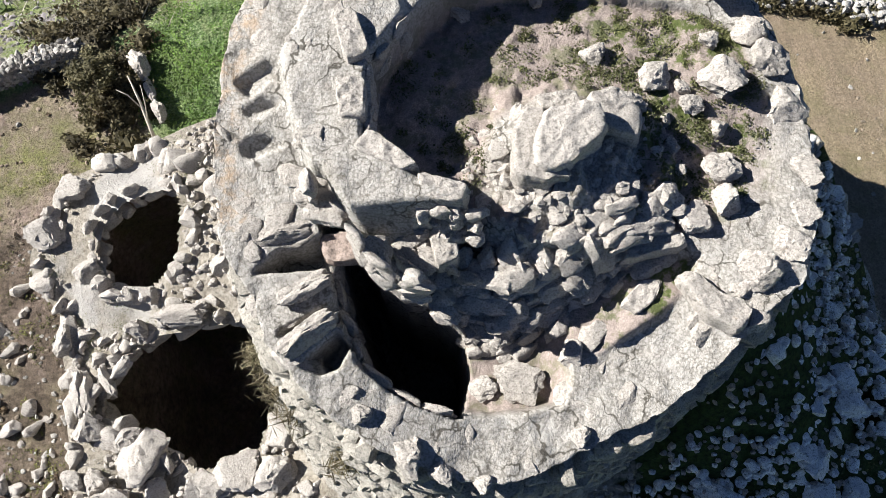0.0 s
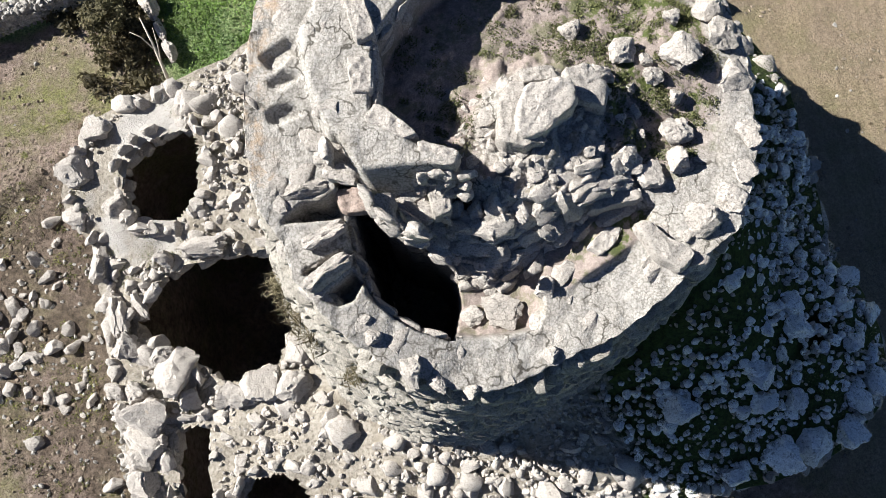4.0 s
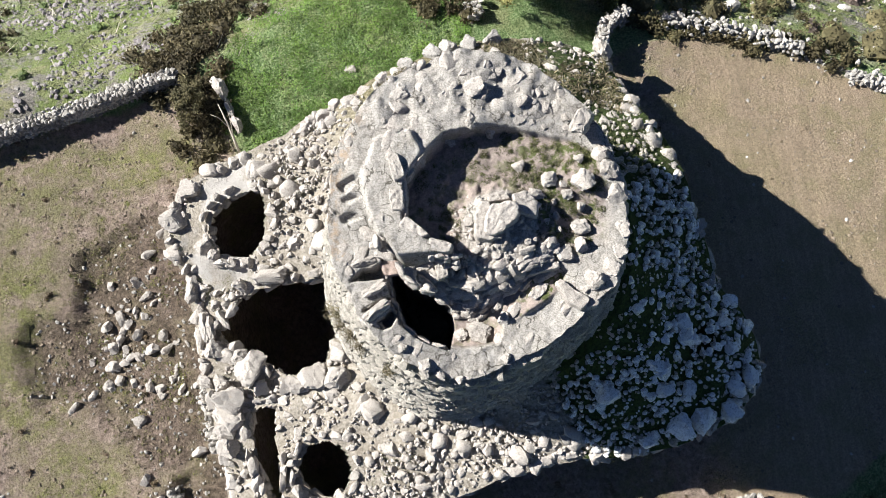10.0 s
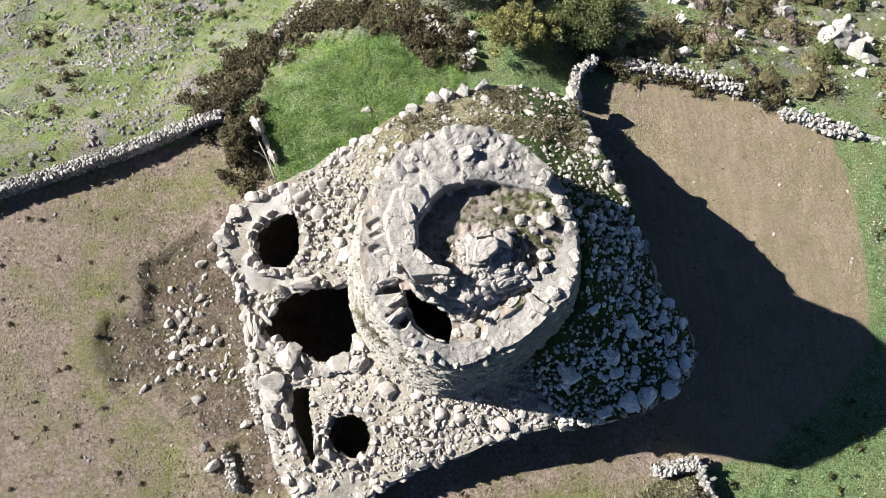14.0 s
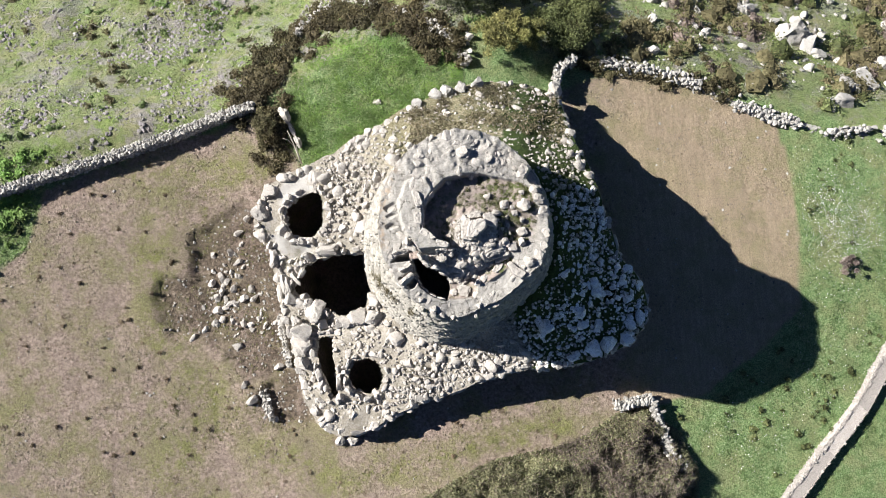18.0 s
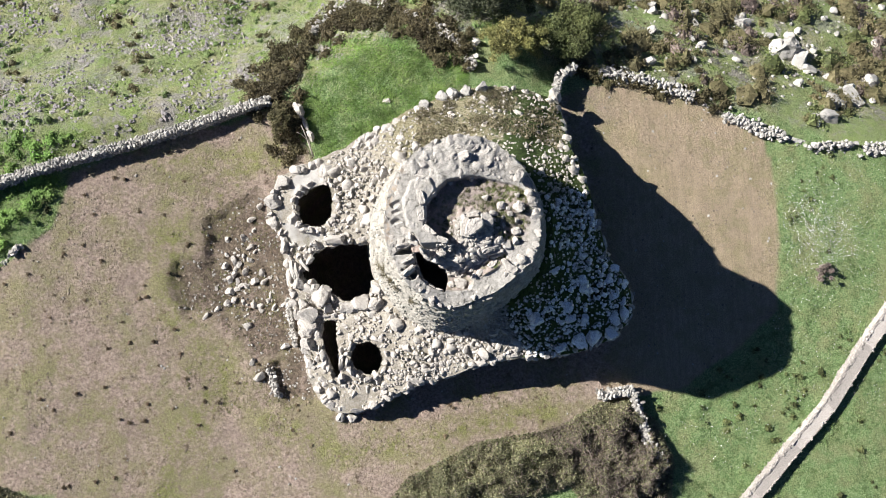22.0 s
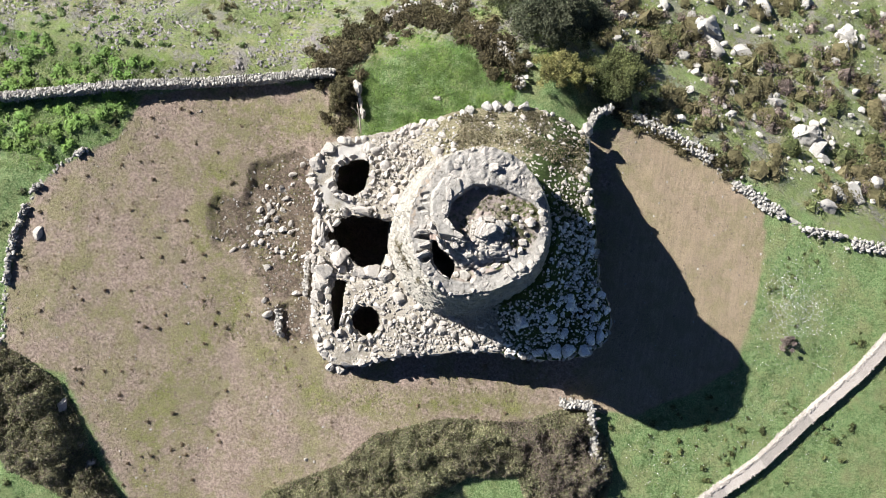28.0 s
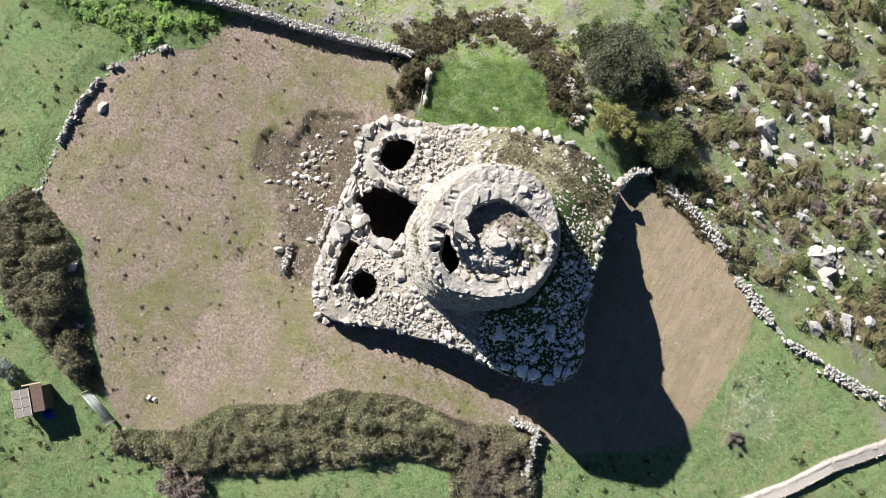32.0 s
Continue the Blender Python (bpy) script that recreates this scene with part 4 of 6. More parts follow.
def bastion_stones():
    near, far = [], []
    # loose cover of stones
    pace = 0.41
    for gx, gy in itertools.product(np.arange(-13, 13.5, pace), np.arange(-8.6, 15.6, pace)):
        x, y = gx + rng.uniform(-0.19, 0.19), gy + rng.uniform(-0.19, 0.19)
        (z, reach), (t, r) = deck(x, y), polar(x, y)
        wall = math.hypot((x - TOWER[0]) / TA, (y - TOWER[1]) / TB)
        if reach > 0.985 or r < 4.5 + BATTER * (RIM_Z - z) + 0.05 or wall < 1.0:
            continue
        if max(float(inside(x, y, h)) for h in HOLES) > -0.22:
            continue
        a = math.degrees(t)
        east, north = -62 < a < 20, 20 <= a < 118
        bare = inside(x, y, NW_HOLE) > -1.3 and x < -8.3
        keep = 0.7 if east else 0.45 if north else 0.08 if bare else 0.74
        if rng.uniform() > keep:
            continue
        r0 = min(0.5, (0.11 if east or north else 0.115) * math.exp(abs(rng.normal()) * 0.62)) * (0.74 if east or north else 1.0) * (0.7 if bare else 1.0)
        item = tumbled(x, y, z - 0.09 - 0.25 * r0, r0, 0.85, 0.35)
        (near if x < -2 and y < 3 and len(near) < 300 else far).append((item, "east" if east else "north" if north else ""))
    for a, u in rng.uniform((-1.08, 0.55), (0.3, 0.98), (700, 2)):
        edge = float(np.interp(a, RIM_T, RIM_R))
        x, y = TOWER[0] + u * edge * math.cos(a), TOWER[1] + u * edge * math.sin(a)
        if u * edge > 4.7 + BATTER * 5:
            r0 = 0.06 + 0.12 * rng.uniform() ** 2
            far.append((tumbled(x, y, float(deck(x, y)[0]) - 0.08, r0, 0.8, 0.45), "east"))
    pieces("rubble_stone", [i for i, _ in near], "stone", STONE, bastion)
    part("rubble", joined("rubble", [i for i, e in far if not e], COBBLES, STONE), bastion, "", "stuff")
    part("grassy_rubble", joined("rubble", [i for i, e in far if e == "north"], COBBLES, STONE), bastion, "grey stones sunk in dry grass", "stuff")
    # east stones take the lifted colour, so they read brighter in the tower's shade
    part("shaded_rubble", joined("rubble", [i for i, e in far if e == "east"], COBBLES, STONE_SHADE_LIFT), bastion, "lichen-spotted stones bedded in turf, paled to offset the tower's shade", "stuff")
    # small chips filling the gaps
    small = []
    for _ in range(9000):
        a, v = rng.uniform(-math.pi, math.pi), math.sqrt(rng.uniform(0.2, 0.98))
        edge = float(np.interp(a, RIM_T, RIM_R))
        x, y = TOWER[0] + v * edge * math.cos(a), TOWER[1] + v * edge * math.sin(a)
        z, reach = deck(x, y)
        if reach > 0.98 or max(float(inside(x, y, h)) for h in HOLES) > -0.1 or rng.uniform() < (0.5 if -1.05 < a < 1.05 else 0.8 if 1.05 <= a < 2.2 else 0.35):
            continue
        if not (inside(x, y, NW_HOLE) > -1.3 and x < -8.3):
            small.append(tumbled(x, y, float(z) - 0.06, rng.uniform(0.035, 0.1), 0.8, 0.6))
    part("chipping", joined("chippings", small, GRIT, STONE), bastion, "", "stuff")
    # faced edge, in courses down to the ground
    top, face = [], []
    length, a = 0.0, -math.pi
    while a < math.pi:
        r = float(np.interp(a, RIM_T, RIM_R))
        w = 0.3 + 0.8 * rng.uniform() ** 1.8
        x, y = TOWER[0] + (r - 0.2) * math.cos(a), TOWER[1] + (r - 0.2) * math.sin(a)
        r2 = float(np.interp(a + 0.03, RIM_T, RIM_R))
        way = math.atan2(r2 * math.sin(a + 0.03) - r * math.sin(a), r2 * math.cos(a + 0.03) - r * math.cos(a))
        z, low = float(np.interp(a, RIM_T, RIM_H)), float(land(x, y))
        height, k = z - 0.03, 0
        while height > low - 0.2 and not 75 < math.degrees(a) < 100:
            h = rng.uniform(0.3, 0.42)
            out = 0.012 * k - 0.06
            item = ((x + out * math.cos(a) + rng.normal() * 0.05, y + out * math.sin(a) + rng.normal() * 0.05, height),
                    (rng.normal() * 0.2, rng.normal() * 0.2, way + rng.normal() * 0.35), (w / 2 * 1.1, rng.uniform(0.2, 0.4), h * 0.6), int(rng.integers(0, 99)))
            if k or rng.uniform() < (0.66 if abs(a) > 2.2 else 0.75):
                (top if k == 0 else face).append(item)
            height, k = height - h, k + 1
        a += w / math.hypot(r, (r2 - r) / 0.03)
    pieces("edge_stone", top[:290], "stone", STONE, bastion)
    part("facing", joined("facing", face + top[290:], BLOCKS, STONE), bastion, "coursed outer face of large stones", "stuff")
    # stones lining the shafts
    rims, shaft = [], []
    for hole in HOLES:
        for (ax, ay), (bx, by) in zip(hole, hole[1:] + hole[:1]):
            far_ = math.hypot(bx - ax, by - ay)
            n = max(1, round(far_ / 0.42))
            way = math.atan2(by - ay, bx - ax)
            for k in range(n):
                x, y = ax + (bx - ax) * (k + 0.5) / n, ay + (by - ay) * (k + 0.5) / n
                if math.hypot(x - TOWER[0], y - TOWER[1]) < 6.5:
                    continue
                z = float(deck(x, y)[0])
                cx, cy = np.mean(hole, 0)
                off = math.hypot(x - cx, y - cy)
                ux, uy = (x - cx) / off, (y - cy) / off
                for c in range(3):
                    item = ((x + ux * (0.27 + rng.normal() * 0.06 - 0.03 * c), y + uy * (0.27 + rng.normal() * 0.06 - 0.03 * c), z + 0.02 - 0.36 * c),
                            (rng.normal() * 0.15, rng.normal() * 0.15, way + rng.normal() * 0.2), (0.16 + 0.3 * rng.uniform() ** 2, rng.uniform(0.14, 0.3), rng.uniform(0.14, 0.24)), int(rng.integers(0, 99)))
                    if c or rng.uniform() < (0.6 if hole is NW_HOLE else 0.85 if hole is S_HOLE else 0.6):
                        (shaft if c else rims).append(item)
    pieces("rim_stone", rims, "stone", STONE, bastion)
    part("shaft_lining", joined("shaft_lining", shaft, BLOCKS, STONE), bastion, "", "stuff")


# ---- tower ----
tower = thing("stone_tower", "ruined round tower of coursed pale stone with a crumbling open top", "tower")


def tower_radius(a, z):
    grow = BATTER * np.maximum(RIM_Z - z, 0)
    return np.interp(a, DENT_T, DENT) / np.sqrt((np.cos(a) / (TA + grow)) ** 2 + (np.sin(a) / (TB + grow)) ** 2)


def tower_body():
    nt, zs = 180, np.r_[-1.0:11.1:0.5]
    t = np.linspace(-np.pi, np.pi, nt, endpoint=False)
    r = tower_radius(t[:, None], zs[None]) - 0.26
    x, y = TOWER[0] + r * np.cos(t)[:, None], TOWER[1] + r * np.sin(t)[:, None]
    z = zs[None] + 0 * x
    part("core", mesh_of("core", np.c_[x.ravel(), y.ravel(), z.ravel()], grid_faces(nt, len(zs), True), TOWERSTONE, False), tower, "", "stuff")
    # top surface with its parapet, chamber, stair and terrace
    pace = 0.04
    xs, ys = np.arange(TOWER[0] - 4.6, TOWER[0] + 4.6, pace), np.arange(TOWER[1] - 5.1, TOWER[1] + 5.1, pace)
    x, y = [v.ravel() for v in np.meshgrid(xs, ys, indexing="ij")]
    z, earth = crest(x, y)
    e = np.hypot((x - TOWER[0]) / TA, (y - TOWER[1]) / TB) / np.interp(polar(x, y)[0], DENT_T, DENT) + 0.03 * fbm(x / 0.45, y / 0.45, 15, 4)
    out = np.maximum(e - 0.985, 0)                           # the outer edge: a smooth drop just inside the facing
    k = np.where(out > 0, 0.985 / e, 1)
    x, y = TOWER[0] + (x - TOWER[0]) * k, TOWER[1] + (y - TOWER[1]) * k
    z = z - 0.45 * np.clip((out - 0.014) / 0.02, 0, 1)
    f = grid_faces(len(xs), len(ys))
    f = f[(e[f] < 1.035).all(1)]
    used = np.unique(f)
    back = np.full(len(x), -1)
    back[used] = np.arange(len(used))
    me = mesh_of("wall_top", np.c_[x, y, z][used], back[f], TOP, True)
    moss = earth * (0.45 + 0.55 * step(1.6, 3.2, x))
    rust = step(0.86, 0.95, e) * step(130, 145, np.abs(np.degrees(np.arctan2(y - TOWER[1], x - TOWER[0])))) * (y > 3)
    zone_layer(me, np.c_[earth, moss, rust][used])
    part("wall_top", me, tower, "gravelly mortar top with an earth-floored chamber", "stuff")


tower_body()


def tower_courses():
    near, rest = [], []
    z = 11.9
    while z > 1.2:
        h = rng.uniform(0.13, 0.25)
        a = -math.pi + rng.uniform(0, 0.2)
        while a < math.pi:
            w = 0.16 + 0.5 * rng.uniform() ** 1.6
            r = float(tower_radius(a, z))
            x, y = TOWER[0] + (r - 0.26) * math.cos(a), TOWER[1] + (r - 0.26) * math.sin(a)
            if z > float(np.interp(a, FOOT_T, FOOT_Z)) - 0.9 and z < float(np.interp(a, CREST_T, CREST_Z)) - 0.1:
                item = ((x + rng.normal() * 0.02, y + rng.normal() * 0.02, z - h / 2),
                        (rng.normal() * 0.06, rng.normal() * 0.06 , a + math.pi / 2 + rng.normal() * 0.06), (w / 2 * 1.1, rng.uniform(0.2, 0.31), h / 2 * 1.15), int(rng.integers(0, 99)))
                (near if -2.7 < a < -0.9 and z > 8.4 and len(near) < 290 else rest).append(item)
            a += w / r
        z -= h
    pieces("wall_stone", near, "block", TOWERSTONE, tower)
    part("coursing", joined("coursing", rest, BLOCKS, TOWERSTONE), tower, "coursed stone facing", "stuff")


def tower_edges():
    """Coping stones on the rim, and the stepped stone face south of the chamber."""
    a = -math.pi
    while a < math.pi:
        w = rng.uniform(0.3, 0.7)
        r = float(tower_radius(a, RIM_Z)) - 0.16
        x, y = TOWER[0] + r * math.cos(a), TOWER[1] + r * math.sin(a)
        if rng.uniform() < (0.15 if -0.7 < a < 1.2 else 0.28):
            size = (w / 2.4, rng.uniform(0.1, 0.22), rng.uniform(0.06, 0.12))
            part("coping_stone", shared("stone", int(rng.integers(0, 14)), STONE), tower, m=Matrix.LocRotScale(
                Vector((x, y, float(np.interp(a, CREST_T, CREST_Z)) - 0.1)), Euler((rng.normal() * 0.1, rng.normal() * 0.1, a + math.pi / 2 + rng.normal() * 0.25)), Vector(size)))
        a += w / r
    for _ in range(300):                                      # flat stones bedded in the wall top
        a, e = rng.uniform(-math.pi, math.pi), rng.uniform(0.62, 0.955)
        e *= float(np.interp(a, DENT_T, DENT))
        x, y = TOWER[0] + TA * e * math.cos(a), TOWER[1] + TB * e * math.sin(a)
        if max(float(inside(x, y, q)) for q in [CHAMBER, TERRACE, STAIR] + NOTCHES) > -0.12:
            continue
        r = 0.05 + 0.25 * rng.uniform() ** 2.2
        part("bedded_stone", shared("stone", int(rng.integers(0, 14)), STONE), tower, m=Matrix.LocRotScale(
            Vector((x, y, float(crest(x, y)[0]) - 0.23 * r)), Euler((rng.normal() * 0.07, rng.normal() * 0.07, rng.uniform(0, 6.28))), Vector((r * 1.2, r * 0.85, 0.3 * r))))
    for _ in range(12):                                       # rough blocks of the northern wall head
        a, e = rng.uniform(0.75, 2.7), rng.uniform(0.6, 0.97)
        x, y = TOWER[0] + TA * e * math.cos(a), TOWER[1] + TB * e * math.sin(a)
        if float(inside(x, y, CHAMBER)) > -0.1:
            continue
        r = 0.14 + 0.2 * rng.uniform() ** 2
        part("head_stone", shared("stone", int(rng.integers(0, 14)), STONE), tower, m=Matrix.LocRotScale(
            Vector((x, y, float(crest(x, y)[0]) - 0.05 * r)), Euler((rng.normal() * 0.2, rng.normal() * 0.2, rng.uniform(0, 6.28))), Vector((r * 1.2, r * 0.85, 0.36 * r))))
    for c in range(8):                                        # thin slabs stepping up the face
        for x in np.arange(-0.7, 3.3, 0.27):
            x = x + rng.uniform(-0.12, 0.12)
            y = float(np.interp(x, FACE_X, FACE_Y)) + 0.13 * c - 0.03 + rng.uniform(-0.05, 0.05)
            way = math.atan2(float(np.interp(x + 0.2, FACE_X, FACE_Y) - np.interp(x - 0.2, FACE_X, FACE_Y)), 0.4)
            z = float(crest(x, y)[0])
            if 10.8 < z < 12.45 and rng.uniform() < 0.8:
                part("face_stone", shared("stone", int(rng.integers(0, 14)), STONE), tower, m=Matrix.LocRotScale(
                    Vector((x, y, z)), Euler((0.15 + rng.normal() * 0.12, rng.normal() * 0.12, way + rng.normal() * 0.2)), Vector((rng.uniform(0.16, 0.34), rng.uniform(0.1, 0.2), rng.uniform(0.06, 0.12)))))
    for x in np.arange(-0.2, 0.46, 0.13):                     # broken stones below the end of the chamber wall
        for c in range(3):
            part("face_stone", shared("stone", int(rng.integers(0, 14)), STONE), tower, m=Matrix.LocRotScale(
                Vector((x + rng.normal() * 0.05, 2.9 - 0.4 * (x + 0.2) * 0.4 - 0.09 * c + rng.normal() * 0.03, 12.72 - 0.17 * c)), Euler(rng.normal(size=3) * (0.25, 0.25, 0.5)), Vector((rng.uniform(0.1, 0.2), rng.uniform(0.1, 0.16), rng.uniform(0.07, 0.13)))))
    for line in (C_WALL[0:6], STAIR[0:7], STAIR[9:13]):
        for (ax, ay), (bx, by) in zip(line, line[1:]):
            n = max(1, round(math.hypot(bx - ax, by - ay) / 0.4))
            for k, c in itertools.product(range(n), range(4)):
                u = (k + 0.5) / n
                x, y = ax + (bx - ax) * u, ay + (by - ay) * u
                top = 13.0 if line is not STAIR[0:7] and inside(x, y, C_WALL) > -0.25 else 11.7
                part("lining_stone", shared("cobble", int(rng.integers(0, 14)), STONE), tower, m=Matrix.LocRotScale(
                    Vector((x, y, top - 0.18 - 0.34 * c)), Euler((rng.normal() * 0.08, rng.normal() * 0.08, math.atan2(by - ay, bx - ax))), Vector((rng.uniform(0.16, 0.28), rng.uniform(0.07, 0.12), rng.uniform(0.13, 0.18)))))


# ---- boulders on the tower ----
TOPG = "boulders on the tower top"
ON_TOP = "pale weathered boulder lying on the ruined tower top"
N_WALL = [(-0.83, 7.6, 0.28), (-1.03, 6.71, 0.33), (-1.27, 8.06, 0.2), (-0.23, 7.74, 0.25), (1.19, 6.61, 0.3), (1.73, 6.46, 0.27), (2.45, 7.87, 0.4), (1.71, 8.19, 0.24), (2.02, 8.04, 0.18),
          (2.91, 6.52, 0.21), (3.32, 6.99, 0.34), (3.96, 7.41, 0.25), (3.75, 7.58, 0.19), (1.14, 8.11, 0.31), (0.5, 7.52, 0.21), (0.55, 6.28, 0.21), (-0.25, 6.26, 0.3)]
E_ROW = [(3.29, 4.87, 0.25), (3.68, 4.74, 0.14), (3.74, 4.42, 0.17), (4.11, 4.08, 0.17), (4.08, 3.51, 0.28), (4.04, 2.97, 0.27), (3.54, 2.78, 0.25), (3.18, 3.08, 0.23), (2.42, 5.36, 0.22), (2.86, 4.49, 0.3),
         (4.17, 5.46, 0.17), (4.81, 5.46, 0.27), (4.98, 5.06, 0.3), (3.09, 3.68, 0.12), (3.39, 3.83, 0.13), (3.4, 3.44, 0.1), (3.35, 4.27, 0.12)]
E_RING = [(5.2, 4.37, 0.36), (5.1, 2.71, 0.22), (4.3, 1.88, 0.4), (5.25, 3.34, 0.26), (4.78, 2.28, 0.26)]
TERRACE_ROCKS = [(0.44, 0.73, 0.2), (0.82, 1.23, 0.15), (1.6, 1.54, 0.16), (2.05, 1.32, 0.24), (0.66, 1.5, 0.24), (1.72, 1.08, 0.22), (2.16, 1.98, 0.14), (1.5, 1.75, 0.15)]
S_RING = [(-0.21, -0.36, 0.2), (-1.26, 0.52, 0.18), (0.27, -0.5, 0.16), (1.62, 0.0, 0.18)]
MOUND = [(1.61, 3.0, 0.22), (2.04, 3.09, 0.22), (1.96, 2.81, 0.18), (0.75, 3.56, 0.22), (1.02, 3.5, 0.16), (0.8, 4.07, 0.2), (2.75, 3.28, 0.24), (2.35, 3.5, 0.24), (2.4, 4.05, 0.22), (1.2, 4.3, 0.18),
         (1.35, 2.75, 0.2), (1.2, 3.1, 0.22), (1.5, 4.45, 0.16), (0.95, 4.5, 0.14)]
TIP = [(0.31, 2.36, 0.12), (0.58, 2.3, 0.15), (0.9, 2.33, 0.21), (1.08, 2.06, 0.14), (1.4, 2.23, 0.2), (2.11, 2.29, 0.23)]


def tower_rocks():
    for x, y, r in E_ROW + E_RING + TERRACE_ROCKS + S_RING:
        boulder("boulder", x, y, float(crest(x, y)[0]) + (0.22 if (x, y, r) in E_ROW else -0.02) * r, r * 0.9, ON_TOP, TOPG, (1.05, 0.95, 0.8 if (x, y, r) in E_ROW else 0.55), kind="round")
    for x, y, r in N_WALL:
        boulder("boulder", x, y, float(crest(x, y)[0]) - 0.28 * r, r * 0.98, "flat pale stone bedded in the ruined wall top", TOPG, (1.15, 0.85, 0.5))
    for x, y, r in MOUND:
        boulder("boulder", x, y, float(crest(x, y)[0]) - 0.6 * r, r * rng.uniform(0.75, 1.2), "angular pale stone of the collapsed rock heap", TOPG, (1.2, 0.85, 0.6), kind="stone" if rng.uniform() < 0.5 else "boulder")
    for x, y, r in TIP:
        boulder("upright_stone", x, y + 0.04, 12.02, r, "narrow stone slab leaning on the layered face", TOPG, (1.0, 0.75, 1.75), (-0.75, rng.normal() * 0.15, rng.normal() * 0.2), kind="stone")
    flat_rock("flat_topped_boulder", [(1.25, 3.36), (1.58, 3.27), (2.26, 3.74), (2.12, 4.2), (1.49, 4.1), (1.34, 3.8)], 12.4, 12.92, "large flat-topped pale boulder crowning the rock heap", TOPG, tilt=(0.02, 0.1), seed=3)
    flat_rock("cracked_slab", [(1.02, 3.3), (1.4, 3.12), (1.75, 3.2), (1.6, 3.5), (1.5, 4.25), (1.25, 4.3), (1.08, 3.9)], 12.3, 12.76, "cracked pale slab beneath the flat-topped boulder", TOPG, seed=5)
    flat_rock("cracked_slab", [(2.2, 3.9), (2.75, 3.75), (2.85, 4.15), (2.5, 4.5), (2.15, 4.4)], 12.2, 12.68, "cracked pale slab beside the flat-topped boulder", TOPG, tilt=(-0.1, 0.1), seed=8)
    flat_rock("cracked_slab", [(1.5, 4.25), (2.1, 4.3), (2.0, 4.55), (1.4, 4.5)], 12.2, 12.62, "cracked pale slab behind the flat-topped boulder", TOPG, seed=9)
    flat_rock("rim_slab", [(2.5, 2.22), (3.35, 2.36), (3.3, 2.56), (2.9, 2.66), (2.45, 2.5)], 11.5, 12.0, "long pale slab above the earth terrace", TOPG, seed=11)
    boulder("bent_boulder", 4.25, 4.74, 12.25, 0.38, "pale bent boulder on the tower top", TOPG, (1.1, 0.7, 0.6), (0, 0, -0.9))
    boulder("leaning_slab", 4.35, 6.5, 12.5, 0.55, "big tilted pale slab at the tower's rim", TOPG, (1.0, 0.8, 0.55), (0.3, 0.25, 0.6))
    flat_rock("long_slab", [(3.2, 1.95), (3.42, 2.05), (3.72, 1.72), (4.16, 1.46), (3.9, 1.1), (3.5, 1.42)], 11.4, 11.9, "long pale slab on the tower's rim", TOPG, seed=13)
    flat_rock("terrace_stone", [(2.45, 1.7), (2.75, 2.02), (3.05, 2.0), (2.9, 1.72), (2.62, 1.52)], 11.4, 11.68, "flat pale stone on the earth terrace", TOPG, seed=14)
    boulder("oval_slab", 1.0, 0.8, 11.02, 0.36, "smooth oval slab lying on the earth terrace", TOPG, (1.15, 0.8, 0.35), (0, 0, -0.25), k=4)
    boulder("standing_stone", -0.66, -0.12, 11.55, 0.3, "upright stone at the tower's edge", TOPG, (0.85, 1.1, 0.9), (0.1, 0.1, 0.3))
    flat_rock("wall_block", [(-1.08, 3.7), (-0.85, 3.98), (-0.22, 3.4), (-0.45, 3.32)], 12.6, 13.06, "long squared block on the chamber wall", TOPG, seed=15)
    flat_rock("wall_block", [(-0.24, 3.34), (0.36, 3.12), (0.3, 2.84), (-0.26, 2.98)], 12.5, 12.98, "squared block at the chamber wall's end", TOPG, seed=16)
    flat_rock("wall_block", [(-1.25, 5.7), (-0.95, 5.75), (-0.75, 5.05), (-1.1, 4.95)], 12.6, 13.12, "squared block on the chamber wall", TOPG, seed=17)
    flat_rock("wall_block", [(-1.25, 4.75), (-0.84, 4.7), (-0.88, 4.1), (-1.2, 4.15)], 12.6, 13.08, "squared block on the chamber wall", TOPG, seed=18)
    flat_rock("wall_block", [(-0.17, 2.66), (0.2, 2.7), (0.22, 2.3), (-0.1, 2.22)], 11.8, 12.42, "upright block at the chamber wall's end", TOPG, seed=19)
    boulder("round_stone", -0.86, 2.42, 12.55, 0.27, "rounded white stone over the stair", TOPG, (1, 0.95, 0.8))
    for x, y, a in ((-1.5, 3.05, 0.3), (-1.62, 3.3, 0.2), (-1.75, 3.55, 0.1)):
        boulder("stair_slab", x, y, 12.45, 0.26, "thin slab at the head of the stair", TOPG, (1.2, 0.7, 0.35), (0, 0, -a), kind="slab")
    flat_rock("pink_slab", [(-1.72, 2.95), (-1.55, 2.52), (-1.05, 2.55), (-0.8, 2.45), (-0.95, 2.8), (-1.36, 2.95)], 11.75, 11.95, "flat pinkish slab lodged in the stair shaft", TOPG, PINK, seed=21)
    for notch, turn in zip(NOTCHES, (0.2, 0.5, 0.6)):
        hx, hy = np.mean(notch, 0)
        boulder("parapet_block", hx - 0.25, hy + 0.3, 12.0, 0.36, "tilted squared block of the broken parapet", TOPG, (1.15, 0.42, 0.4), (-0.25, 0.12, turn), kind="slab")
    q = rng.uniform((0.3, 2.0), (3.4, 4.9), (700, 2))          # broken stone over the heap and down the layered face
    q = q[(np.hypot((q[:, 0] - 1.75) / 1.45, (q[:, 1] - 3.4) / 1.35) < rng.uniform(0.5, 1.05, 700)) & (inside(q[:, 0], q[:, 1], C_WALL) < -0.1)]
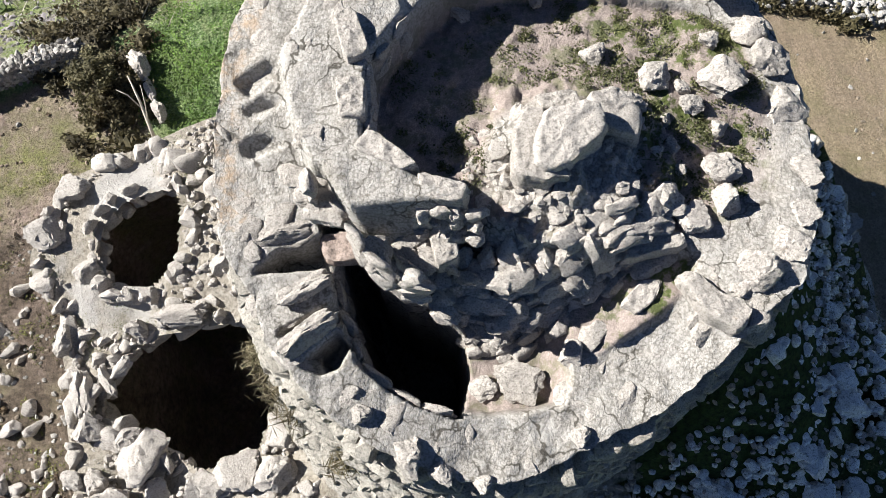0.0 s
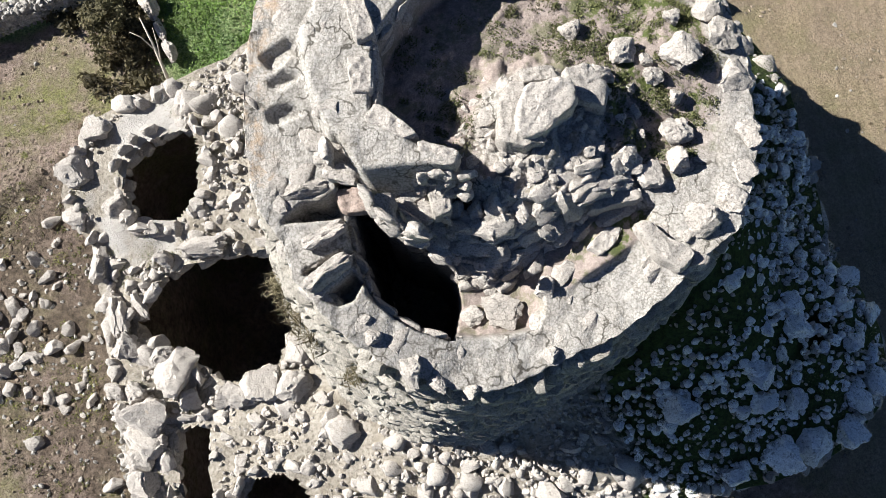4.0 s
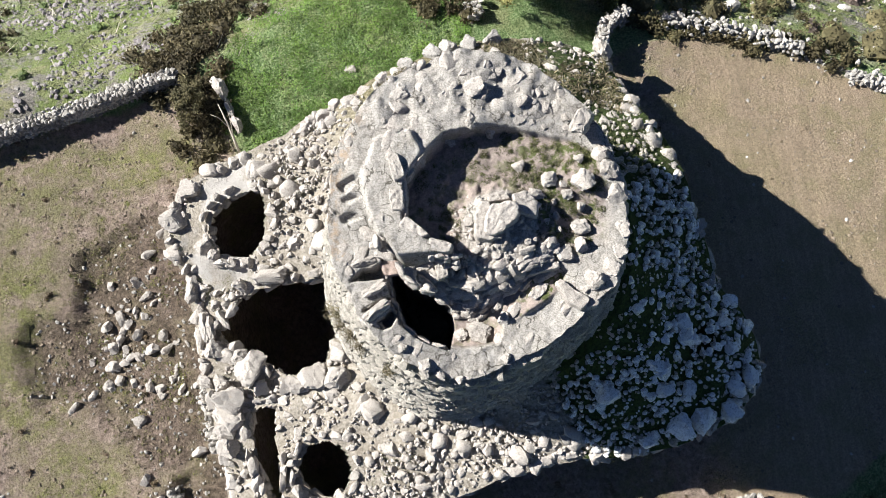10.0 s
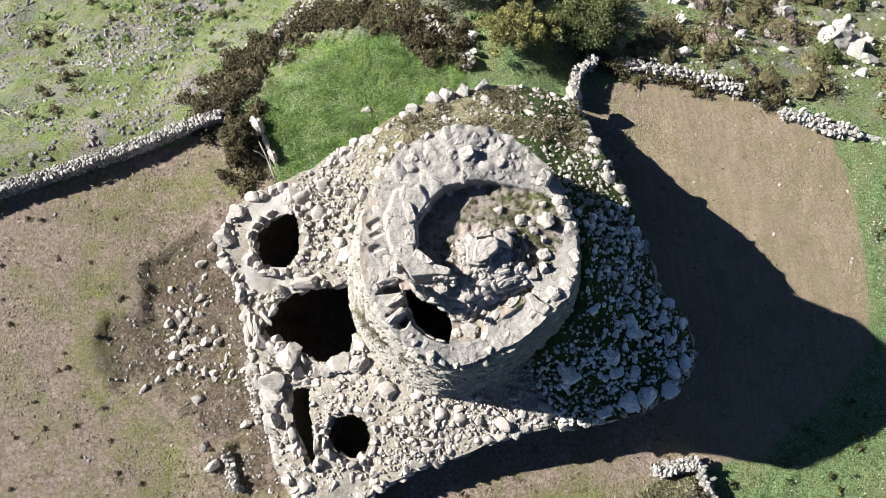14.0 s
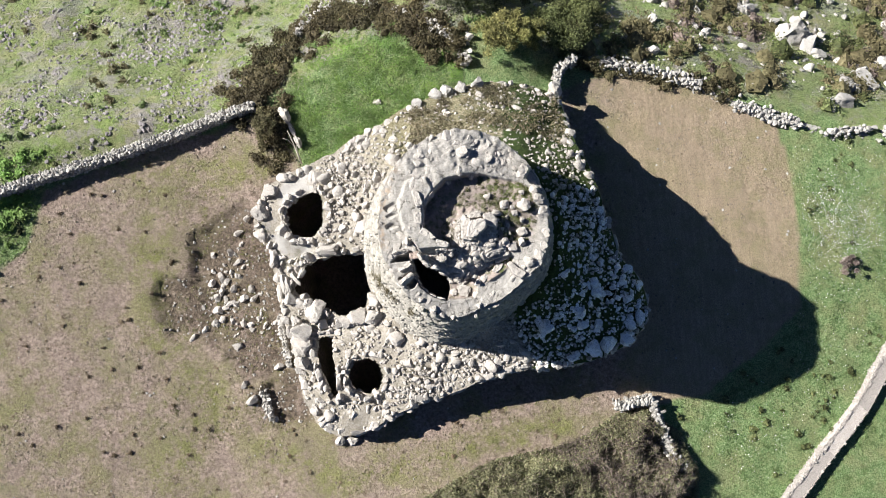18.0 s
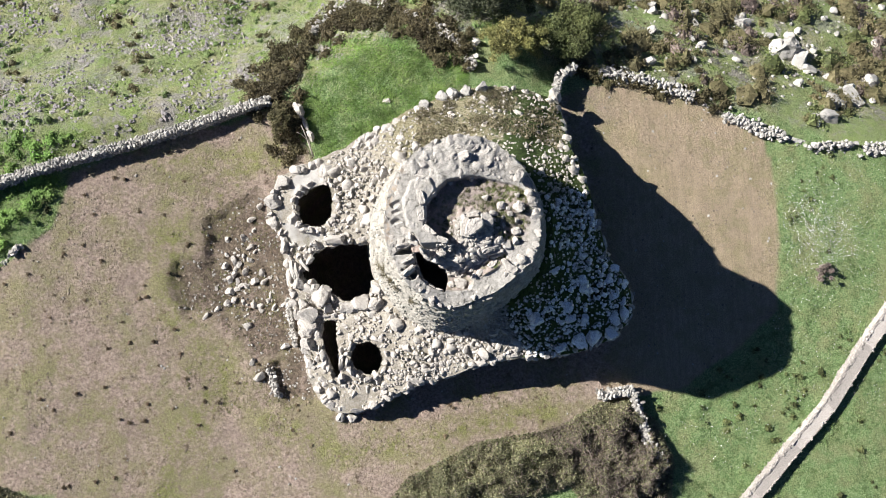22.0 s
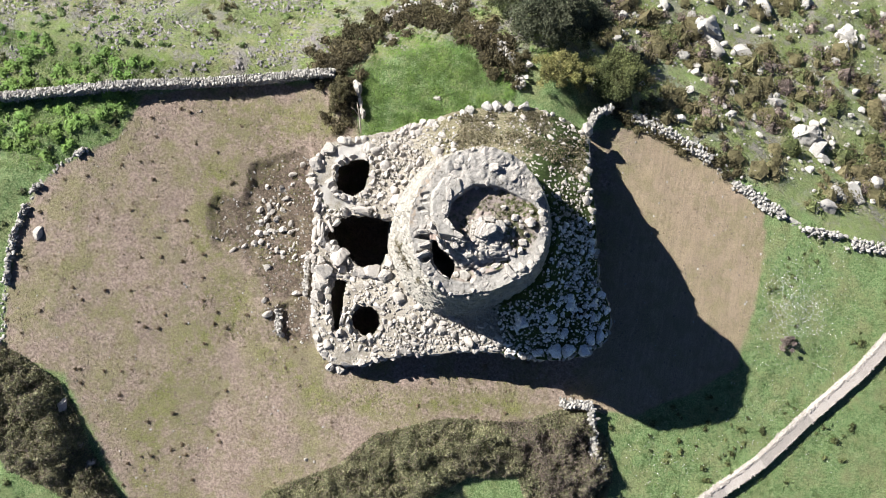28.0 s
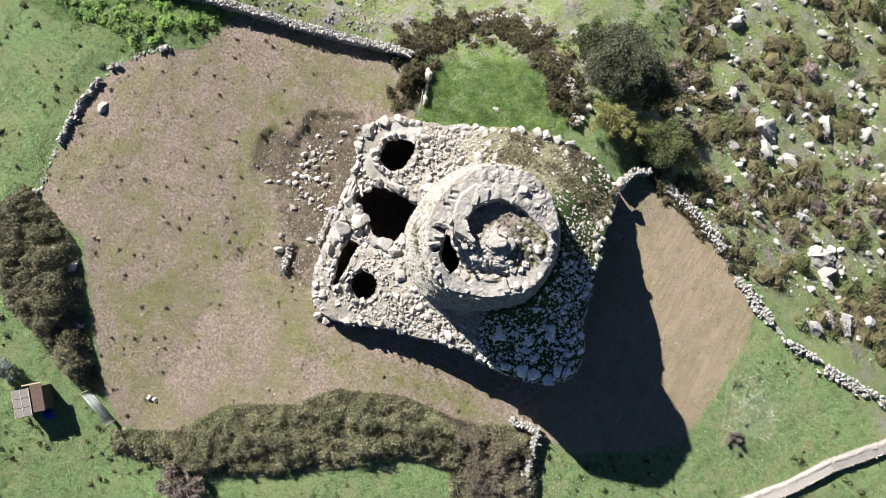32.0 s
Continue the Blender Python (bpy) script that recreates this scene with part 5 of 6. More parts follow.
    part("heap_rubble", strewn("heap_rubble", q[:, 0], q[:, 1], crest(q[:, 0], q[:, 1])[0], 0.03 + 0.11 * rng.uniform(size=len(q)) ** 2, STONE), tower, "broken pale stone of the collapsed chamber", "stuff")
    board = thing("notice_board", "small white notice board on the chamber wall", "sign", m=Matrix.LocRotScale(Vector((0.12, 6.1, 12.35)), Euler((0.35, 0, 0.45)), None))
    part("board", box("board", (0, 0, 0), (0.3, 0.02, 0.12), WHITE), board)
    for k in range(2):
        part("line", box("line", (0, -0.013, 0.025 - 0.05 * k), (0.22, 0.005, 0.014), INK), board)


def box(name, at, size, material, bevel=0.0):
    bm = bmesh.new()
    bmesh.ops.create_cube(bm, size=1.0)
    for v in bm.verts:
        v.co = Vector(at) + Vector([a * b for a, b in zip(v.co, size)])
    if bevel:
        bmesh.ops.bevel(bm, geom=bm.edges[:], offset=bevel, segments=1, affect="EDGES")
    me = bpy.data.meshes.new(name)
    bm.to_mesh(me)
    bm.free()
    me.materials.append(material)
    return me


def tube(name, points, radii, material, sides=7):
    """A bent, tapered rod."""
    p = [Vector(q) for q in points]
    vs = []
    for k, (q, r) in enumerate(zip(p, radii)):
        way = (p[min(k + 1, len(p) - 1)] - p[max(k - 1, 0)]).normalized()
        u = way.orthogonal().normalized()
        w = way.cross(u)
        vs += [q + r * (math.cos(a) * u + math.sin(a) * w) for a in np.linspace(0, 2 * math.pi, sides, endpoint=False)]
    fs = [[k * sides + i, k * sides + (i + 1) % sides, (k + 1) * sides + (i + 1) % sides, (k + 1) * sides + i] for k in range(len(p) - 1) for i in range(sides)]
    return mesh_of(name, [v[:] for v in vs], fs + [list(range(sides))[::-1], list(range(len(vs) - sides, len(vs)))], material, True)


tower_rocks()

# ---- large stones on the bastion ----
BASG = "large stones of the bastion"
W_BLOCKS = [(-11.73, 7.22, 0.55), (-11.04, 8.49, 0.42), (-10.17, 1.29, 0.5), (-8.37, 0.4, 0.72), (-6.53, -0.36, 0.42), (-5.65, -0.1, 0.55), (-9.05, 1.0, 0.42), (-9.44, -0.94, 0.72), (-9.56, -1.75, 0.6),
            (-9.58, -2.82, 0.55), (-9.75, -2.2, 0.42), (-8.83, 4.0, 0.38), (-6.95, -0.45, 0.38), (-10.45, 5.85, 0.36), (-9.95, 5.35, 0.32), (-9.25, 5.0, 0.28), (-8.45, 5.0, 0.28), (-8.04, -0.48, 0.35), (-4.7, -0.3, 0.48),
            (-10.59, -0.03, 0.3), (-9.94, -0.07, 0.42)]
E_BLOCKS = [(8.0, -0.87, 0.42), (11.95, -1.33, 0.46), (11.0, -2.6, 0.5), (9.84, -2.84, 0.6), (8.87, -3.07, 0.55), (7.65, -3.6, 0.4), (8.14, -1.6, 0.34), (9.0, 0.3, 0.4), (8.9, 0.9, 0.32), (12.05, 0.5, 0.38),
            (11.4, 1.6, 0.33), (10.9, 0.8, 0.33), (5.9, -1.6, 0.55), (11.35, -1.83, 0.5), (11.17, -0.27, 0.33), (9.17, -1.67, 0.34)]


def bastion_blocks():
    for x, y, r in W_BLOCKS:
        boulder("bastion_block", x, y, float(deck(x, y)[0]) + 0.12 * r, r, "large pale rounded block on the broken bastion", BASG, (1.05, 0.9, 0.7), kind="round")
    # shaded blocks, their colour lifted against the tower's shadow
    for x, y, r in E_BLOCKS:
        boulder("bastion_block", x, y, float(deck(x, y)[0]) + 0.1 * r, r, "lichen-spotted block paled to offset the shade of the tower", BASG, (1.05, 0.9, 0.7), material=STONE_SHADE_LIFT)
    for x, y, r, a in ((-11.14, 3.84, 0.62, 1.35), (-10.58, 2.35, 0.72, 1.7), (-10.3, 2.3, 0.66, 1.7), (-9.72, 2.62, 0.58, 2.1), (-9.25, 2.98, 0.42, 1.0), (-7.4, 4.3, 0.8, 0.1)):
        boulder("bastion_slab", x, y, float(deck(x, y)[0]) + 0.12, r, "long weathered slab at the edge of a dark shaft", BASG, (1.1, 0.42, 0.45), (0.15, 0.05, a))
    boulder("corner_boulder", 8.66, 14.45, 0.3, 0.6, "big white boulder at the field wall's end", BASG, (1.0, 0.95, 0.85))
    for x, y, r in ((0.4, 14.2, 0.5), (1.2, 14.45, 0.55), (2.0, 14.6, 0.45), (3.3, 15.0, 0.6), (-0.9, 13.7, 0.42)):
        boulder("bastion_block", x, y, float(deck(x, y)[0]) + 0.05, r, "grey lichened block on the grassy bastion edge", BASG, (1.05, 0.9, 0.7), material=HILLSTONE)
    for x, y, r in ((-7.7, -8.35, 0.5), (-6.85, -8.4, 0.42), (-8.2, -7.6, 0.3)):
        boulder("fallen_block", x, y, float(land(x, y)) + 0.25 * r, r, "pale block fallen at the bastion's foot", "fallen stones in the field", (1.05, 0.95, 0.8))


bastion_blocks()

# ---- stones lying about ----
FALLEN_A = [(-14.6, -1.7, 0.4), (-17.3, -0.7, 0.38), (-16.0, 2.8, 0.31), (-15.5, 3.1, 0.34), (-15.1, 2.2, 0.4), (-14.8, 2.7, 0.3), (-15.8, 1.7, 0.34), (-16.0, 0.9, 0.37), (-15.3, 1.0, 0.3), (-16.2, 0.3, 0.34), (-15.5, 0.3, 0.3),
            (-15.1, 5.2, 0.31), (-15.9, 5.0, 0.27), (-14.4, 4.1, 0.37), (-13.8, 3.7, 0.27), (-13.8, 1.6, 0.4), (-13.1, 1.6, 0.3), (-14.1, -0.2, 0.4), (-13.3, -0.3, 0.3), (-14.4, 3.3, 0.27), (-13.5, 7.4, 0.27), (-14.1, 6.1, 0.27), (-14.7, 1.5, 0.3)]
FALLEN_B = [(-11.9, -3.3, 0.33), (-13.7, -5.2, 0.37), (-14.1, -4.1, 0.27), (-11.6, 0.0, 0.26), (-11.3, -0.8, 0.26), (-11.2, -1.9, 0.29), (-11.1, -2.6, 0.26), (-11.5, -1.3, 0.23), (-13.2, -3.5, 0.2), (-13.7, 2.4, 0.3), (-14.5, 2.4, 0.3),
            (-16.4, -0.1, 0.31), (-15.8, -0.2, 0.27), (-15.0, 1.3, 0.27), (-32.5, -2.4, 0.5), (-16.3, -21.7, 0.42), (-15.7, -21.6, 0.4), (-8.0, -15.8, 0.28), (-27.7, -15.4, 0.45), (-24.6, -19.4, 0.42), (-25.8, -18.1, 0.3), (-3.9, 14.6, 0.38)]
HILL_A = [(19.8, 29.5, 2.2), (26.3, 34.7, 1.3), (31.6, 36.9, 1.2), (23.6, 28.0, 1.1), (35.7, 34.0, 1.7), (30.2, 20.4, 1.9), (33.8, 15.0, 1.3), (31.7, 14.4, 1.1), (17.6, 25.7, 0.8), (12.6, 39.2, 1.3), (9.5, 34.5, 0.9), (27.1, 23.2, 0.9), (40.0, 27.2, 1.2)]
HILL_B = [(22.6, 23.9, 0.6), (33.8, 44.2, 1.0), (25.8, 27.0, 0.8), (10.6, 36.1, 1.2), (-1.2, 25.5, 0.6), (11.3, 26.3, 0.7), (15.4, 31.1, 0.8), (31.5, 18.4, 0.9), (30.2, 13.0, 1.0), (36.8, 16.8, 1.1), (22.0, 20.1, 0.6), (23.8, 14.6, 0.6), (3.0, 18.9, 0.5)]


def loose_stones():
    for x, y, r in FALLEN_A + FALLEN_B:
        s = r * rng.uniform(0.7, 1.2)
        boulder("fallen_stone", x + rng.normal() * 0.15, y + rng.normal() * 0.15, float(land(x, y)) + 0.15 * s, s, "weathered pale stone lying in the brown field", "fallen stones in the field", (1.1, 0.8, 0.75), kind="stone")
    for x, y in scatter([(-17, 0.5), (-16, 4.5), (-13.5, 6.5), (-12.3, 3), (-12, -1), (-13.5, -2.5), (-15, -0.5)], 46):
        s = 0.08 + 0.16 * rng.uniform() ** 1.5
        boulder("fallen_stone", x, y, float(land(x, y)) + 0.15 * s, s, "small weathered stone in the dug soil", "fallen stones in the field", (1.1, 0.8, 0.75), kind="stone")
    for x, y, r in HILL_A + HILL_B:
        crag = thing("outcrop", "pale craggy rock outcrop on the scrubby hillside", "rock", "outcrops on the hillside")
        for k in range(5):
            px, py = x + rng.normal() * 0.5 * r * (k > 0), y + rng.normal() * 0.4 * r * (k > 0)
            s = r * (0.8 if k == 0 else rng.uniform(0.2, 0.5))
            part("crag", shared("boulder" if k == 0 and r > 1.4 else "stone", int(rng.integers(0, 10)), HILLSTONE), crag, m=Matrix.LocRotScale(Vector((px, py, float(land(px, py)) + 0.15 * s)), Euler(rng.normal(size=3) * (0.35, 0.35, 2)), Vector((s * 1.15, s * 0.75, s * 0.7))))
    for x, y in rng.uniform((10, 14), (46, 56), (260, 2)):
        d = y - np.interp(x, EDGE_X, EDGE_Y)
        if d > 1.0:
            r = rng.uniform(0.15, 0.55)
            thing("hill_stone", "pale stone among scrub on the hillside", "rock", "stones on the hillside", "", shared("cobble", int(rng.integers(0, 16)), HILLSTONE),
                  Matrix.LocRotScale(Vector((x, y, float(land(x, y)) + 0.2 * r)), Euler(rng.normal(size=3) * (0.3, 0.3, 2)), Vector((r, r * 0.85, r * 0.75))))
    grit = []
    for x, y in np.r_[scatter(DIG_A, 420), scatter(DIG_B, 120), scatter(FIELD, 260)]:
        if deck(x, y)[1] > 1.02:
            grit.append(tumbled(x, y, float(land(x, y)), rng.uniform(0.03, 0.11), 0.8, 0.5))
    for x, y in rng.uniform((-50, 13), (46, 50), (3600, 2)):
        if y > np.interp(x, EDGE_X, EDGE_Y) + 1 and (x > 8 or rng.uniform() < 0.4):
            grit.append(tumbled(x, y, float(land(x, y)), (0.06 if x > 8 else 0.03) + 0.16 * rng.uniform() ** 2, 0.8, 0.5))
    q = scatter(FIELD, 24000)
    q = q[(deck(q[:, 0], q[:, 1])[1] > 1.01) & (fbm(q[:, 0] / 2.2, q[:, 1] / 2.2, 121, 3) + rng.uniform(-0.3, 0.3, len(q)) > np.where(q[:, 0] > 12, 0.22, -0.05))]
    thing("soil_clods", "crumbled clods of dry brown soil over the field", "soil", "", "stuff",
          strewn("clods", q[:, 0], q[:, 1], land(q[:, 0], q[:, 1]), 0.025 + 0.065 * rng.uniform(size=len(q)) ** 2.5, CLOD))
    q = rng.uniform((-50, 8), (4, 44), (30000, 2))
    q = q[(q[:, 1] > np.interp(q[:, 0], [-50, -30.4, -18, -12.4, -9, -4], [4, 10.8, 14.4, 17, 20.5, 24.5])) & (fbm(q[:, 0] / 3.6, q[:, 1] / 2.4, 95, 3) + rng.uniform(-0.14, 0.14, len(q)) > 0.13)]
    thing("scree", "grey and mauve scree spread in patches over the grassy slope", "stones", "", "stuff",
          strewn("scree", q[:, 0], q[:, 1], land(q[:, 0], q[:, 1]) + 0.02, 0.04 + 0.14 * rng.uniform(size=len(q)) ** 3, SCREE))
    thing("scattered_pebbles", "small pale stones scattered over soil and hillside", "pebbles", "", "stuff", joined("pebbles", grit, GRIT, HILLSTONE))


loose_stones()


# ---- dry-stone walls ----
def field_wall(line, width, height, label, loose=0.06, split=False, rows=(-1, -0.35, 0.35, 1), size=1.0, gaps=0.0, stone=None, packed=-0.08):
    """A dry-stone wall along a line: two faces, a filled heart and cap stones."""
    wall = thing("dry_stone_wall", label, "wall", "field walls")
    caps, rest = [], []
    stone = stone or WALLSTONE
    vs, fs = [], []
    for (ax, ay), (bx, by) in zip(line, line[1:]):            # packed small stuff inside
        n = max(2, int(math.hypot(bx - ax, by - ay) / 0.3))
        way = math.atan2(by - ay, bx - ax)
        base = len(vs)
        for k in range(n + 1):
            x, y = ax + (bx - ax) * k / n, ay + (by - ay) * k / n
            tall = 0.0 if gaps and float(fbm(x / 1.7, y / 1.7, 88)) < gaps - 0.45 else height * rng.uniform(0.96, 1.0) + packed
            for s, h in ((-0.45, -0.3), (-0.4, tall), (0.4, tall - 0.03), (0.45, -0.3)):
                vs.append((x - math.sin(way) * width * s, y + math.cos(way) * width * s, float(land(x, y)) + h))
        fs += [[base + 4 * k + i, base + 4 * k + i + 1, base + 4 * k + i + 5, base + 4 * k + i + 4] for k in range(n) for i in range(3)]
    part("packing", mesh_of("packing", vs, fs, stone), wall, "", "stuff")
    for (ax, ay), (bx, by) in zip(line, line[1:]):
        far_ = math.hypot(bx - ax, by - ay)
        way = math.atan2(by - ay, bx - ax)
        nx, ny = -math.sin(way), math.cos(way)
        courses = max(2, round(height / 0.2))
        for side, c in itertools.product(rows, range(courses + 1)):
            s = rng.uniform(0, 0.3)
            while s < far_:
                w = size * rng.uniform(0.16, 0.36)
                off = side * width * (0.42 - 0.05 * c / courses) + rng.normal() * loose
                x, y = ax + (bx - ax) * (s + w / 2) / far_ + nx * off, ay + (by - ay) * (s + w / 2) / far_ + ny * off
                z = float(land(ax + (bx - ax) * s / far_, ay + (by - ay) * s / far_)) + height * c / courses + rng.normal() * 0.03
                broken = gaps and float(fbm(x / 1.7, y / 1.7, 88)) < gaps - 0.5
                if (c >= courses - 1 or abs(side) == 1) and not (broken and (c > 0 or rng.uniform() < 0.5)):
                    item = ((x, y, z), (rng.normal() * 0.25, rng.normal() * 0.25, way + rng.normal() * 0.45), (w * 0.55, size * rng.uniform(0.07, 0.22), size * rng.uniform(0.06, 0.14)), int(rng.integers(0, 99)))
                    (caps if c == courses else rest).append(item)
                s += w
    if split:
        pieces("cap_stone", caps[:280], "chip", stone, wall)
        rest += caps[280:]
    else:
        rest += caps
    part("stonework", joined("stonework", rest, GRIT, stone), wall, "", "stuff")


def field_walls():
    field_wall([(-46, 4.5), (-38, 7.2), (-30.4, 9.6), (-26.9, 10.8), (-22.7, 11.9), (-18.0, 13.3), (-14.9, 14.4), (-12.4, 15.0)], 0.62, 0.85, "grey dry-stone wall between field and hillside", 0.04, True, rows=(-1, -0.5, 0, 0.5, 1), size=0.8)
    field_wall([(-10.7, 18.3), (-10.3, 20.5), (-8.8, 22.3), (-6.8, 24.0), (-5.4, 24.2), (-3.4, 22.6), (-0.2, 20.2), (2.2, 18.6), (2.8, 17.0)], 0.45, 0.35, "tumbled low dry-stone wall in scrub", 0.2, gaps=0.5)
    field_wall([(8.7, 14.5), (9.3, 16.4), (10.4, 17.0)], 0.36, 1.1, "short broken dry-stone wall by the bastion corner", 0.1)
    field_wall([(12.4, 17.0), (15.1, 16.2), (18.0, 15.4), (20.3, 14.4), (22.3, 13.0), (25.2, 11.8), (28.8, 10.7), (33.5, 10.2), (39.5, 10.6)], 0.5, 0.34, "pale tumbled dry-stone wall at the field's edge", 0.2, True, gaps=0.5, size=0.95, stone=HILLSTONE)
    field_wall([(14, -24), (18.6, -18.4), (21.9, -14.8), (25.1, -11.5), (27.8, -8.8), (31.0, -4.5), (34.4, -0.4), (36.8, 3.2), (40.5, 7.2), (44, 11)], 1.15, 0.5, "broad pale dry-stone wall with a flat packed top across green pasture", 0.035, True, (-1, 0.8, 1), 0.62, stone=PALEWALL, packed=0.03)
    field_wall([(-30.2, 4.9), (-32.0, 3.3), (-33.8, 0.5), (-34.3, -3.2), (-33.9, -8.4), (-33.3, -12.0)], 0.16, 0.32, "low broken dry-stone wall round the brown field", 0.09, True, rows=(-1, 1), size=1.1, gaps=0.4, packed=-0.2)
    field_wall([(10.7, -7.4), (13.3, -7.1), (13.7, -8.8), (14.3, -10.8), (15.3, -12.4)], 0.45, 0.9, "broken stone wall sunk in brambles", 0.1)
    field_wall([(-11.4, 0.4), (-11.2, -1.3), (-10.9, -3.0)], 0.3, 0.35, "low line of stones beside the bastion", 0.06)
    field_wall([(-12.9, -4.6), (-12.3, -6.6)], 0.3, 0.3, "low line of dug-out stones", 0.08)
    for x, y, a, r in ((-10.3, 14.3, 2.0, 0.75), (-9.85, 13.2, 1.9, 0.6), (-9.45, 12.3, 1.9, 0.55)):
        boulder("lintel_stone", x, y, float(land(x, y)) + 0.35, r, "long pale stone block lying in scrub", "long stones by the bastion", (1.1, 0.42, 0.45), (0.05, 0.05, a))


field_walls()


# ---- plants ----
def crown(centre, radii, clumps, per, size, spread=0.24):
    """Leaf points of a crown: clumps set unevenly over an ellipsoid."""
    g = rng.normal(size=(clumps, 3))
    g /= np.linalg.norm(g, axis=1, keepdims=True)
    g[:, 2] = np.where(g[:, 2] < -0.35, -g[:, 2], g[:, 2])
    g *= rng.uniform(0.5, 1.18, (clumps, 1))
    c = np.array(centre) + g * radii
    p = np.repeat(c, per, 0) + rng.normal(size=(clumps * per, 3)) * spread * np.mean(radii) * 0.5
    return p


def tree(x, y, height, radii, material, label, trunk=0.2, clumps=160, per=60, size=0.13):
    size, per = size * 0.72, int(per * 1.5)
    base = float(land(x, y))
    ob = thing("tree", label, "tree", "trees north of the tower", m=Matrix.Translation((x, y, base)))
    top = height - radii[2] * 0.5
    part("trunk", tube("trunk", [(0, 0, -0.3), (0.1, 0.05, top * 0.35), (0.05, -0.1, top * 0.7), (0, 0, top)], [trunk * 1.3, trunk, trunk * 0.7, trunk * 0.35], BARK), ob)
    for k in range(6):
        a = k * 1.05 + rng.uniform(-0.3, 0.3)
        part("limb", tube("limb", [(0.05, 0, top * rng.uniform(0.3, 0.55)), (radii[0] * 0.35 * math.cos(a), radii[1] * 0.35 * math.sin(a), top * 0.8), (radii[0] * 0.8 * math.cos(a), radii[1] * 0.8 * math.sin(a), top * 1.05)],
                            [trunk * 0.5, trunk * 0.32, trunk * 0.1], BARK), ob)
    pts = crown((0, 0, height - radii[2] * 0.9), radii, int(clumps * 0.6), int(per * 1.6), size)
    pts[:, 2] = np.maximum(pts[:, 2], 0.1)
    v, f = leaves(pts, size, 0.5)
    part("crown", mesh_of("crown", v, f, material), ob)


def thicket_height(x, y, poly, tall):
    """Uneven domes of growth, falling off towards the thicket's edge."""
    d = inside(x, y, poly) + 0.7 * fbm(x / 1.4, y / 1.4, 17)
    domes = 0.62 + 0.6 * fbm(x / 1.7, y / 1.7, 19, 2) + 0.55 * fbm(x / 0.6, y / 0.6, 20, 3)
    return tall * step(-0.35, 1.3, d) * np.clip(domes, 0.08, 1.4)


def hedge(poly, n, tall, material, name, label, size=0.1, dead=0, dead_poly=None):
    q = scatter(poly, n)
    h = thicket_height(q[:, 0], q[:, 1], poly, tall) + 0.1
    z = land(q[:, 0], q[:, 1]) + h * rng.uniform(0.45, 1.0, n) ** 0.5 + rng.normal(size=n) * 0.07
    v, f = leaves(np.c_[q, z], size, 0.25, 0.42)
    ob = thing(name, label, "hedge", "", "", None)
    part("leaves", mesh_of("leaves", v, f, material), ob, "", "stuff")
    # canes: long thin blades
    q = scatter(dead_poly or poly, dead)
    h = thicket_height(q[:, 0], q[:, 1], poly, tall) + 0.12
    z = land(q[:, 0], q[:, 1]) + h * rng.uniform(0.7, 1.15, dead)
    v, f = leaves(np.c_[q, z], 0.26, 0.12, 0.045)
    part("cane", mesh_of("canes", v, f, LEAF_DEAD), ob, "dry brown canes", "stuff")
    # the shaded heart of the thicket
    xs, ys = np.arange(min(p[0] for p in poly), max(p[0] for p in poly), 0.3), np.arange(min(p[1] for p in poly), max(p[1] for p in poly), 0.3)
    x, y = [w.ravel() for w in np.meshgrid(xs, ys, indexing="ij")]
    d = inside(x, y, poly)
    z = land(x, y) + 0.55 * thicket_height(x, y, poly, tall) - 0.15
    f = grid_faces(len(xs), len(ys))
    f = f[(d[f] > -0.2).all(1)]
    used = np.unique(f)
    back = np.full(len(x), -1)
    back[used] = np.arange(len(used))
    part("heart", mesh_of("heart", np.c_[x, y, z][used], back[f], material), ob, "", "stuff")


def shrubs(name, places, material, label, per=110, size=0.1, flat=0.3):
    pts = []
    for x, y, r in places:
        h = r * rng.uniform(0.7, 1.0)
        n = int(per * (0.5 + r))
        g = rng.normal(size=(n, 3))
        g /= np.linalg.norm(g, axis=1, keepdims=True)
        g[:, 2] = np.abs(g[:, 2])
        g *= rng.uniform(0.5, 1.05, (n, 1)) * (1 + 0.3 * np.sin(3 * np.arctan2(g[:, 1], g[:, 0]) + x))[:, None]
        pts.append(g * (r, r, h) + (x, y, float(land(x, y))))
    v, f = leaves(np.concatenate(pts), size, flat)
    f = f.tolist()
    for x, y, r in places:                                    # the woody heart of each bush
        w, t = GRIT[int(rng.integers(0, 10))]
        f += (t + len(v)).tolist()
        v = np.concatenate((v, w * (0.66 * r, 0.66 * r, 0.5 * r) + (x, y, float(land(x, y)) + 0.12 * r)))
    thing(name, label, "shrubs", "", "stuff", mesh_of(name, v, f, material))


